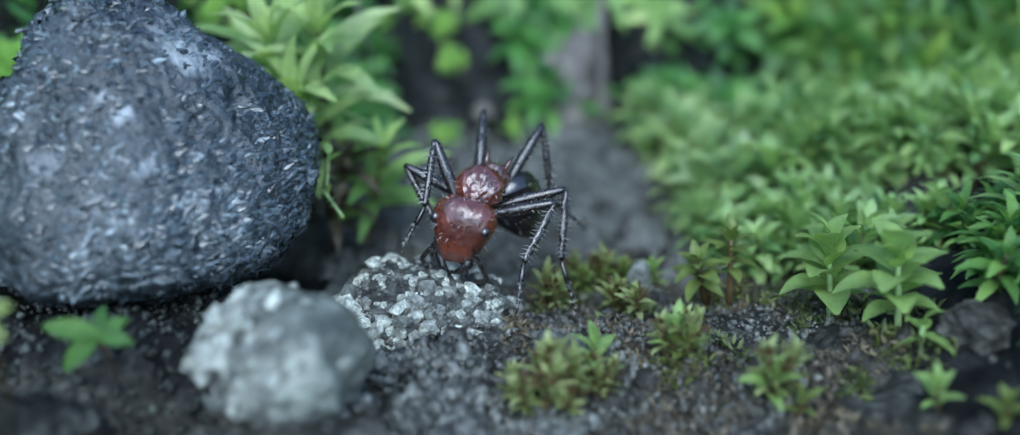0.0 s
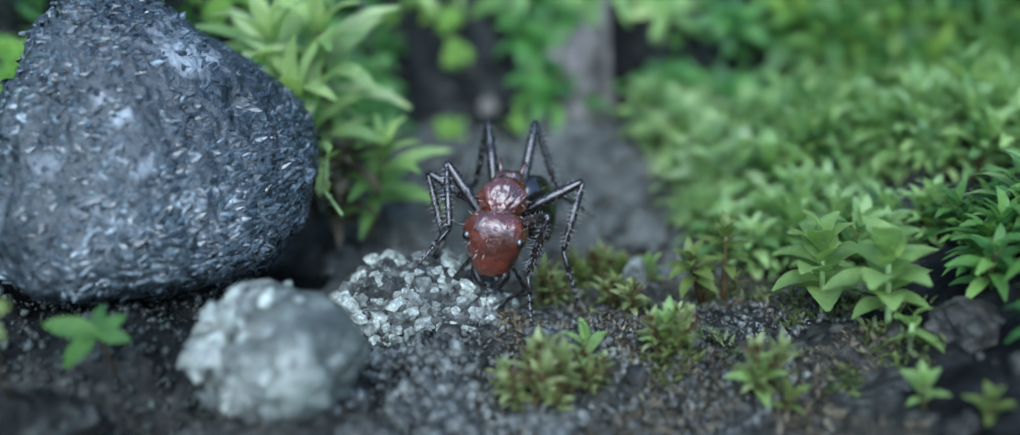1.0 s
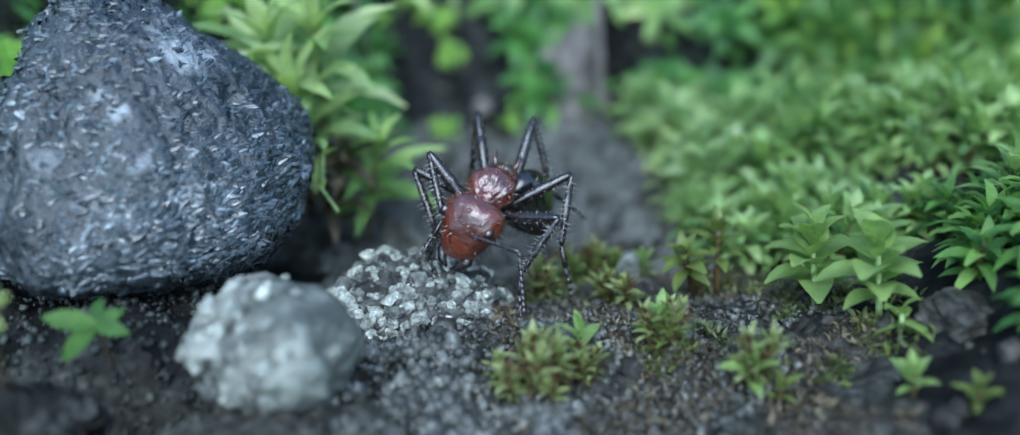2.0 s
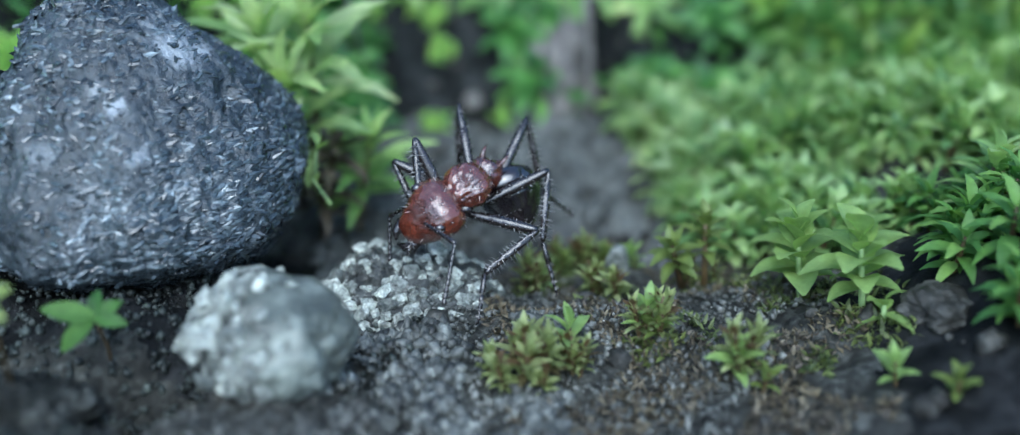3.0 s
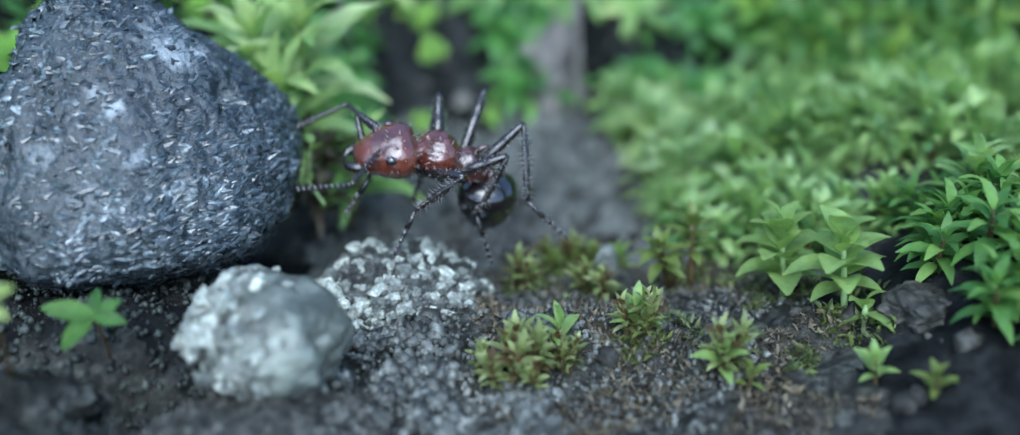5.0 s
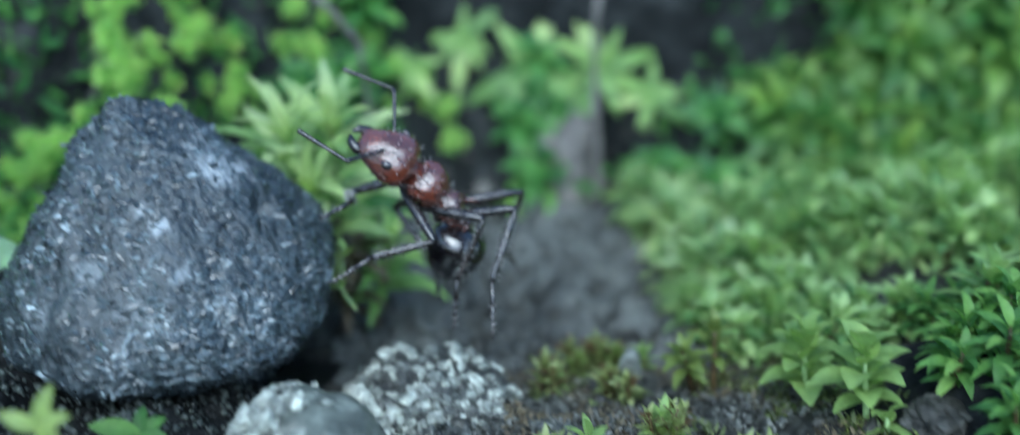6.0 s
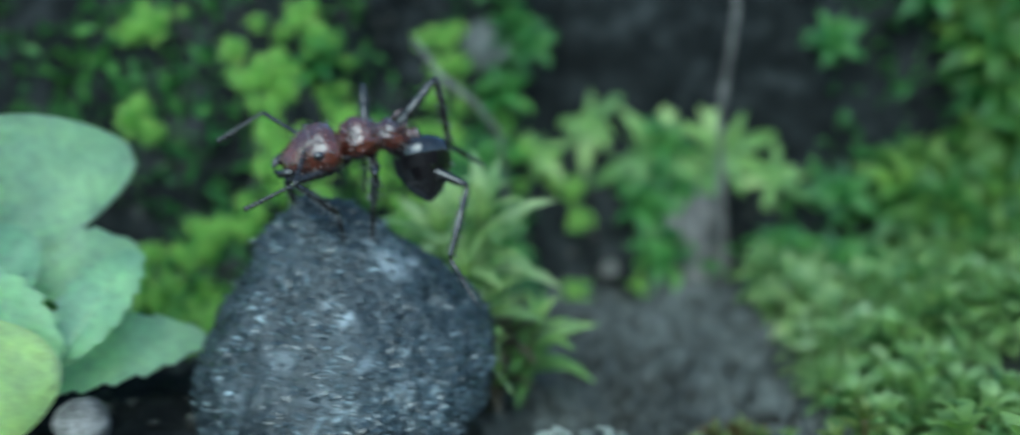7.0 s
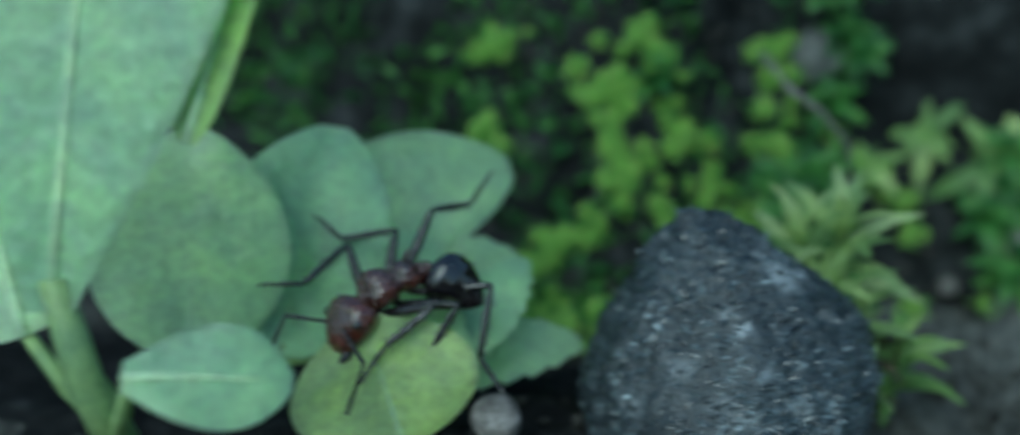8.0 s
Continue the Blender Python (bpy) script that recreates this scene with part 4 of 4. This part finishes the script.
def build_ant():
    ant = tagged(new("ant"), "red-brown ant with a black gaster and bristly dark legs", "ant")
    ant.empty_display_size = 0.001
    bm = loft(bmesh.new(), [(-1.5, -0.25, 0.2, 0.2), (-1.36, -0.2, 0.4, 0.38), (-1.05, -0.05, 0.56, 0.54), (-0.65, 0.06, 0.6, 0.6), (-0.42, 0.02, 0.5, 0.5), (-0.3, 0.02, 0.48, 0.48),
                            (-0.1, 0.12, 0.62, 0.6), (0.25, 0.2, 0.78, 0.72), (0.65, 0.18, 0.82, 0.7), (0.95, 0.08, 0.66, 0.52), (1.12, 0.03, 0.4, 0.36), (1.26, 0.03, 0.26, 0.25)], 32)
    bmesh.ops.subdivide_edges(bm, edges=bm.edges[:], cuts=2, smooth=1.0, use_grid_fill=True)
    for v in bm.verts:
        v.co += v.co.normalized() * (0.07 * fract(v.co * 2.6, 3) + 0.06 * fract(v.co * 6.0, 2) - 0.05 * step(0.25, 0.0, noise.voronoi(v.co * 3.4)[0][0]))
    for s in (1, -1):
        tube(bm, [(-0.95, s * 0.34, 0.32), (-1.2, s * 0.42, 0.62), (-1.42, s * 0.46, 0.78)], [0.13, 0.08, 0.015], 7)
    bristles(bm, -1.2, 0.95, 46, 33, 0.34)
    part("thorax", bm, M_ANTRED, ant)
    for x, r, word in ((-1.5, 0.3, "dark red waist node"), (-1.78, 0.27, "dark red waist node")):
        hump = bmesh.new()
        loft(hump, [(x - 0.2, -0.3, 0.1, 0.13), (x - 0.1, -0.22, r, r * 1.05), (x + 0.03, -0.2, r * 1.1, r * 1.2), (x + 0.2, -0.28, 0.14, 0.16)], 18)
        part("petiole", hump, M_ANTRED, ant, word)
    head = bmesh.new()
    loft(head, [(0.0, 0, 0.25, 0.25), (0.05, 0.01, 0.6, 0.44), (0.16, 0.03, 0.88, 0.64), (0.36, 0.05, 1.02, 0.78), (0.6, 0.05, 1.08, 0.84), (0.9, 0.04, 1.06, 0.83), (1.2, 0, 0.97, 0.76),
                (1.55, -0.06, 0.82, 0.64), (1.85, -0.12, 0.66, 0.5), (2.08, -0.17, 0.5, 0.34), (2.2, -0.2, 0.34, 0.2)], 36)
    bmesh.ops.subdivide_edges(head, edges=head.edges[:], cuts=1, smooth=1.0, use_grid_fill=True)
    for v in head.verts:
        v.co += v.co.normalized() * (0.06 * fract(v.co * 1.9, 3) + 0.035 * fract(v.co * 5.0, 2) - 0.02 * step(0.25, 0.0, noise.voronoi(v.co * 4.0)[0][0]))
    bristles(head, 0.1, 1.9, 44, 34, 0.25)
    hd = part("head", head, M_ANTRED, ant)
    for s in (1, -1):
        eye = bmesh.new()
        bmesh.ops.create_icosphere(eye, subdivisions=3, radius=1)
        for v in eye.verts:
            v.co = Vector((v.co.x * 0.21 + 0.95, s * (0.88 + v.co.y * s * 0.17), v.co.z * 0.19 + 0.42))
        part("eye", eye, M_ANTDARK, hd, "black compound eye")
        jaw = bmesh.new()
        tube(jaw, [(1.75, s * 0.42, -0.2), (2.1, s * 0.5, -0.24), (2.4, s * 0.36, -0.28), (2.55, s * 0.08, -0.3)], [0.2, 0.2, 0.16, 0.05], 8)
        part("mandible", jaw, M_ANTLEG, hd, "dark curved mandible")
    gas = bmesh.new()
    xs = [0, -0.12, -0.4, -0.95, -0.98, -1.5, -1.54, -2.05, -2.09, -2.5, -2.75, -2.9]
    rs = [0.2, 0.62, 1.02, 1.16, 1.13, 1.08, 1.04, 0.84, 0.8, 0.52, 0.28, 0.08]
    loft(gas, [(x * 0.88, 0, r, r * 0.92) for x, r in zip(xs[::-1], rs[::-1])], 30)
    bristles(gas, -2.3, -0.4, 26, 31, 0.22)
    moving = {"head": hd, "gaster": part("gaster", gas, M_ANTDARK, ant, "glossy black segmented gaster")}
    for s, p in FEELER.items():
        a = part("antenna", segment_bm(1.9, 0.06, 0.07, 0.09, 10, 41, 0.1), M_ANTLEG, ant, "dark elbowed antenna")
        fl = bmesh.new()
        beads = []
        for k in range(10):
            r = 0.062 + 0.003 * k
            beads += [(k * 0.2, 0, r * 0.7, r * 0.7), (k * 0.2 + 0.04, 0, r, r), (k * 0.2 + 0.16, 0, r * 1.1, r * 1.1)]
        loft(fl, beads + [(2.0, 0, 0.03, 0.03)], 8)
        part("flagellum", fl, M_ANTLEG, a, place=at(1.88, 0, 0, 0, 18, -70 if s == "L" else 70))
        moving["feeler" + s] = a
    for name, (x, y, z, l1, l2, l3) in LEGS.items():
        s = 1 if y > 0 else -1
        coxa = tube(bmesh.new(), [(x, y * 0.6, -0.25), (x + 0.02, y * 0.9, -0.42), (x, y, z)], [0.26, 0.24, 0.14], 10)
        leg = part("leg", coxa, M_ANTLEG, ant, "dark bristly leg")
        fem = part("femur", segment_bm(l1, 0.13, 0.21, 0.13, 16, 51, 0.14), M_ANTLEG, leg)
        tib = part("tibia", segment_bm(l2, 0.1, 0.14, 0.11, 70, 52, 0.27), M_ANTLEG, leg)
        tar = part("tarsus", tarsus_bm(l3), M_ANTLEG, leg)
        moving[name] = (fem, tib, tar)
    return ant, moving


ANT, MOVING = build_ant()


# ---------------------------------------------------------------- how things move
def eased(rows, t):
    """A smooth way through rows of (seconds, x, y, z), in millimetres."""
    if t <= rows[0][0]:
        return Vector(rows[0][1:])
    for k in range(len(rows) - 1):
        (a, *p), (b, *q) = rows[k], rows[k + 1]
        if t <= b:
            u = (t - a) / (b - a)
            return Vector(p).lerp(Vector(q), u * u * (3 - 2 * u) if b - a > 0.45 else u)
    return Vector(rows[-1][1:])


def seg_pose(a, b, up):
    return turn_to(a * MM, b - a, up)


def leg_poses(hip, foot, hint, l1, l2, l3):
    """Femur from the hip to the knee at hint, then tibia and tarsus down to the foot, in the ant's space."""
    up = (hint - hip).normalized()
    knee = hip + up * l1
    d = foot - knee
    n = max(min(d.length, (l2 + l3) * 0.985), (l2 + l3) * 0.93)
    d = d.normalized()
    along = (l2 * l2 - l3 * l3 + n * n) / (2 * n)
    lift = math.sqrt(max(0.01, l2 * l2 - along * along))
    bend = hip - knee
    bend = (bend - d * bend.dot(d)).normalized()
    ankle = knee + d * along + bend * lift
    tip = ankle + (knee + d * n - ankle).normalized() * l3
    return seg_pose(hip, knee, -bend), seg_pose(knee, ankle, -bend), seg_pose(ankle, tip, -bend)


def motions():
    track = {
        "head": [(0, -2.5, 29.2, 4.5), (0.5, -1.8, 28.9, 4.3), (1, -1.2, 28.6, 4.2), (2.5, -1.75, 28.3, 4.8), (3, -2.6, 27.9, 4.65), (3.5, -2.5, 27.7, 4.8), (4.2, -2.2, 27.6, 4.9), (5.3, -4.3, 30.6, 6.8), (5.5, -4.6, 31.3, 7.5), (6, -5.2, 32.0, 9.6), (6.5, -7.2, 32.7, 12.0), (7, -14.0, 31.1, 13.9), (7.5, -22.1, 27.7, 13.3), (8, -26.7, 25.2, 10.3)],
        "thorax": [(0, -1.8, 31.3, 4.4), (0.5, -1.3, 31.1, 4.3), (1, -0.9, 30.8, 4.2), (2.5, -1.1, 30.4, 4.6), (3, -1.45, 30.0, 4.7), (3.5, -1.9, 30.0, 4.8), (4.2, -1.8, 29.8, 5.0), (5.3, -2.2, 30.8, 5.8), (5.5, -2.8, 31.5, 6.4), (6, -3.7, 32.0, 8.1), (6.5, -5.4, 33.0, 11.0), (7, -11.9, 32.2, 14.0), (7.5, -20.2, 28.6, 13.4), (8, -25.5, 26.6, 10.7)],
        "gaster": [(0, 0.2, 31.6, 1.7), (0.5, 0.7, 31.4, 1.6), (1, 1.1, 31.1, 1.5), (2.5, 1.2, 29.9, 2.3), (3, 0.7, 29.5, 2.4), (3.5, 0.1, 30.3, 2.1), (4.2, 0.2, 30.1, 2.3), (5.3, -0.9, 31.6, 4.5), (5.5, -2.0, 31.7, 3.8), (6, -3.0, 32.2, 5.7), (6.3, -3.8, 32.5, 7.0), (6.5, -4.1, 33.0, 8.8), (6.7, -6.4, 32.8, 10.6), (7, -9.9, 32.3, 12.2), (7.5, -18.1, 29.0, 12.9), (8, -23.2, 27.9, 10.1)],
        "LF": [(0, -0.7, 27.5, 1.9), (0.5, -0.3, 27.3, 2.0), (1, 0.1, 27.2, 2.1), (2.5, 0.0, 26.7, 2.2), (3, -1.2, 26.1, 2.0), (3.5, -2.1, 25.9, 2.1), (4.2, -2.0, 25.9, 2.4), (5.3, -4.0, 28.4, 3.9), (5.5, -3.5, 28.6, 3.2), (6, -7.6, 29.0, 5.8), (6.5, -8.1, 30.4, 8.5), (7, -13.7, 29.9, 12.2), (7.5, -20.8, 26.3, 11.6), (8, -26.7, 22.7, 7.4)],
        "LM": [(0, 1.4, 29.2, 0.9), (0.5, 1.5, 29.1, 1.0), (1, 1.6, 29.1, 1.3), (2.5, 1.6, 28.6, 1.4), (3, 1.4, 28.2, 1.6), (3.5, 1.3, 28.1, 1.7), (4.2, 1.4, 27.9, 1.8), (5.3, -0.9, 29.8, 2.8), (5.5, -1.2, 30.2, 2.7), (6, -3.2, 29.6, 2.8), (6.5, -6.7, 31.1, 6.2), (7, -11.7, 30.6, 11.2), (7.5, -18.9, 27.6, 11.3), (8, -23.4, 24.7, 7.0)],
        "LH": [(0, 1.7, 33.5, 2.2), (0.5, 1.8, 33.5, 2.6), (1, 1.9, 33.5, 2.9), (2.5, 1.9, 32.8, 2.8), (3, 1.8, 32.6, 3.0), (3.5, 1.8, 32.4, 3.1), (4.2, 1.8, 32.3, 3.3), (5.3, 2.1, 29.3, 3.1), (5.5, 1.9, 28.6, 2.9), (6, -1.5, 28.7, 4.0), (6.1, -1.6, 29.0, 3.4), (6.3, -2.0, 29.3, 4.0), (6.5, -3.0, 28.2, 9.2), (7, -8.0, 30.2, 9.9), (7.5, -15.7, 28.5, 12.0), (8, -21.1, 26.2, 7.4)],
        "RF": [(0, -4.5, 29.3, 3.3), (0.5, -4.3, 29.2, 3.4), (1, -3.6, 29.1, 3.5), (2.5, -3.5, 28.3, 3.3), (3, -3.6, 27.9, 3.3), (3.5, -3.7, 27.8, 3.3), (4.2, -3.7, 27.6, 3.5), (5.3, -6.1, 30.8, 4.7), (5.5, -8.0, 30.7, 6.7), (6, -7.1, 31.4, 8.0), (6.5, -9.9, 32.9, 9.7), (7, -15.5, 32.2, 10.9), (7.5, -23.5, 28.4, 13.9), (8, -28.6, 26.6, 11.7)],
        "RM": [(0, -4.0, 31.1, 2.1), (0.5, -3.9, 31.1, 2.6), (1, -3.8, 31.1, 3.1), (2.5, -3.9, 30.6, 3.4), (3, -4.1, 30.3, 3.5), (3.5, -4.1, 30.2, 3.5), (4.2, -4.1, 30.1, 3.7), (5.3, -3.5, 32.6, 2.9), (5.5, -3.5, 33.1, 3.0), (6, -4.7, 33.7, 4.9), (6.5, -8.0, 34.9, 8.5), (7, -12.7, 33.7, 11.2), (7.5, -21.4, 31.3, 14.3), (8, -27.4, 29.1, 12.2)],
        "RH": [(0, -2.4, 35.1, 3.0), (0.5, -2.4, 35.0, 3.4), (1, -2.3, 34.9, 3.6), (2.5, -2.3, 34.4, 3.7), (3, -2.4, 34.0, 3.7), (3.5, -2.5, 33.8, 3.7), (4.2, -2.4, 33.7, 3.8), (5.3, -1.6, 33.9, 3.0), (5.5, -1.0, 34.4, 2.9), (6, -0.5, 34.5, 3.9), (6.5, -1.8, 35.9, 7.2), (7, -8.1, 35.4, 11.8), (7.5, -19.4, 32.8, 14.6), (8, -24.0, 31.8, 12.7)],
    }
    knees = {
        "LF": [(0, -0.5, 30.2, 4.4), (0.5, 0.1, 30.0, 4.3), (1, 0.6, 28.1, 5.2), (2.5, -0.1, 29.1, 4.3), (3, -0.5, 28.7, 4.2), (3.5, -0.7, 26.9, 5.1), (4.2, -0.4, 26.8, 5.4), (5.3, -2.8, 29.9, 5.8), (5.5, -1.9, 30.4, 5.8), (6, -4.1, 30.8, 7.6), (6.5, -5.5, 31.8, 10.2), (7, -13.3, 30.7, 13.3), (7.5, -20.7, 26.9, 12.3), (8, -24.6, 25.8, 10.1)],
        "LM": [(0, 0.9, 31.4, 4.5), (0.5, 1.2, 31.2, 4.7), (1, 1.6, 31.1, 4.8), (2.5, 1.3, 30.7, 5.1), (3, 1.0, 30.4, 5.2), (3.5, 0.8, 30.2, 5.2), (4.2, 0.9, 30.1, 5.4), (5.3, -1.2, 30.3, 5.7), (5.5, -1.5, 30.7, 5.6), (6, -2.9, 31.3, 7.6), (6.5, -5.6, 31.9, 9.9), (7, -11.6, 31.2, 13.4), (7.5, -19.0, 27.6, 12.2), (8, -23.5, 26.4, 10.1)],
        "LH": [(0, 0.2, 33.7, 5.9), (0.5, 0.1, 33.5, 5.9), (1, 0.1, 33.4, 5.9), (2.5, 0.3, 32.9, 6.2), (3, 0.4, 32.6, 6.3), (3.5, 0.4, 32.4, 6.3), (4.2, 0.5, 32.3, 6.5), (5.3, 0.7, 31.1, 6.9), (5.5, 0.4, 31.2, 6.2), (6, -1.2, 31.4, 7.7), (6.1, -1.6, 31.4, 7.6), (6.3, -2.4, 31.5, 7.7), (6.5, -4.0, 31.6, 8.8), (7, -8.2, 31.7, 12.3), (7.5, -16.4, 29.2, 13.0), (8, -21.6, 27.6, 10.4)],
        "RF": [(0, -3.1, 31.1, 5.5), (0.5, -2.8, 30.9, 5.4), (1, -2.5, 30.6, 5.3), (2.5, -2.9, 30.1, 5.7), (3, -3.1, 29.9, 6.0), (3.5, -3.3, 29.8, 6.2), (4.2, -3.2, 29.7, 6.3), (5.3, -4.5, 31.4, 6.4), (5.5, -4.2, 31.8, 6.2), (6, -5.6, 32.7, 8.2), (6.5, -7.0, 33.4, 10.3), (7, -14.8, 31.8, 12.7), (7.5, -22.9, 28.4, 14.0), (8, -27.1, 27.1, 11.3)],
        "RM": [(0, -4.1, 32.1, 4.8), (0.5, -3.9, 31.9, 4.9), (1, -3.7, 31.7, 5.0), (2.5, -3.8, 31.1, 5.1), (3, -4.2, 30.8, 5.4), (3.5, -4.4, 30.8, 5.6), (4.2, -4.3, 30.6, 5.7), (5.3, -2.1, 33.1, 7.2), (5.5, -2.2, 33.6, 7.2), (6, -4.5, 33.2, 7.4), (6.5, -6.6, 34.6, 11.4), (7, -12.4, 33.7, 14.7), (7.5, -20.7, 30.4, 14.8), (8, -25.9, 29.0, 12.3)],
        "RH": [(0, -1.9, 34.4, 6.2), (0.5, -1.8, 34.1, 6.2), (1, -1.6, 34.0, 6.1), (2.5, -1.8, 33.4, 6.4), (3, -2.1, 33.1, 6.6), (3.5, -2.4, 33.0, 6.7), (4.2, -2.2, 32.9, 6.8), (5.3, -0.5, 33.3, 7.4), (5.5, 0.0, 33.5, 6.9), (6, -0.3, 33.5, 7.5), (6.5, -2.3, 34.7, 10.9), (7, -9.6, 34.6, 15.8), (7.5, -19.2, 31.2, 15.2), (8, -24.4, 30.1, 13.2)],
    }
    nods = [(0, 0.55, 0.0, -0.85), (1, 0.55, 0.0, -0.85), (2.5, 0.55, -0.35, -0.75), (3, 0.6, -0.5, -0.6), (3.5, 0.5, 0.0, -0.86), (4.2, 0.5, 0.0, -0.86), (5.3, 0.97, 0.0, -0.25), (6, 1.0, 0.0, -0.1), (7, 1.0, 0.0, -0.1), (7.5, 1.0, 0.0, -0.2), (8, 0.85, 0.25, -0.45)]
    feelers = {
        "feelerL": [(0, 0.55, 0.4, -0.6), (1, 0.55, 0.4, -0.6), (2.5, -0.4, 1.0, 0.4), (3.5, -0.4, 1.0, 0.4), (4.2, 0.55, 0.4, -0.5), (5.3, 0.5, 0.85, 0.1), (8, 0.4, 0.9, -0.1)],
        "feelerR": [(0, 0.55, -0.4, -0.6), (4.2, 0.55, -0.4, -0.6), (5.3, 0.5, -0.85, 0.1), (7, 0.5, -0.85, 0.15), (8, 0.3, -0.9, 0.3)],
    }
    times = [k / 10 for k in range(81)]
    rows = {k: [] for k in ("ant", "head", "gaster", "feelerL", "feelerR")}
    legs = {k: ([], [], []) for k in LEGS}
    for t in times:
        head, body, gaster = (eased(track[k], t) for k in ("head", "thorax", "gaster"))
        body.z += 0.25 * step(5.0, 4.3, t)
        head.z += 0.25 * step(5.0, 4.3, t)
        m = turn_to(body, head - body, (0.05, -0.35, 1.0))
        inv = m.inverted()
        placed = m.copy()
        placed.translation = body * MM
        rows["ant"].append((t, placed))
        g = inv @ gaster - WAIST
        rows["gaster"].append((t, turn_to(WAIST * MM, -g, (0.35, 0, 1))))
        nod = turn_to(NECK, eased(nods, t), (0.6, 0, 1))
        rows["head"].append((t, turn_to(NECK * MM, eased(nods, t), (0.6, 0, 1))))
        for s in "LR":
            rows["feeler" + s].append((t, turn_to(nod @ FEELER[s] * MM, nod.to_3x3() @ eased(feelers["feeler" + s], t), nod.to_3x3() @ Vector((0, 0, 1)))))
        for k, (x, y, z, l1, l2, l3) in LEGS.items():
            foot = inv @ eased(track[k], t)
            hint = inv @ eased(knees[k], t)
            for store, p in zip(legs[k], leg_poses(Vector((x, y, z)), foot, hint, l1, l2, l3)):
                store.append((t, p))
    walk(ANT, rows["ant"])
    for k in ("head", "gaster", "feelerL", "feelerR"):
        walk(MOVING[k], rows[k])
    for k in LEGS:
        for ob, r in zip(MOVING[k], legs[k]):
            walk(ob, r)


motions()
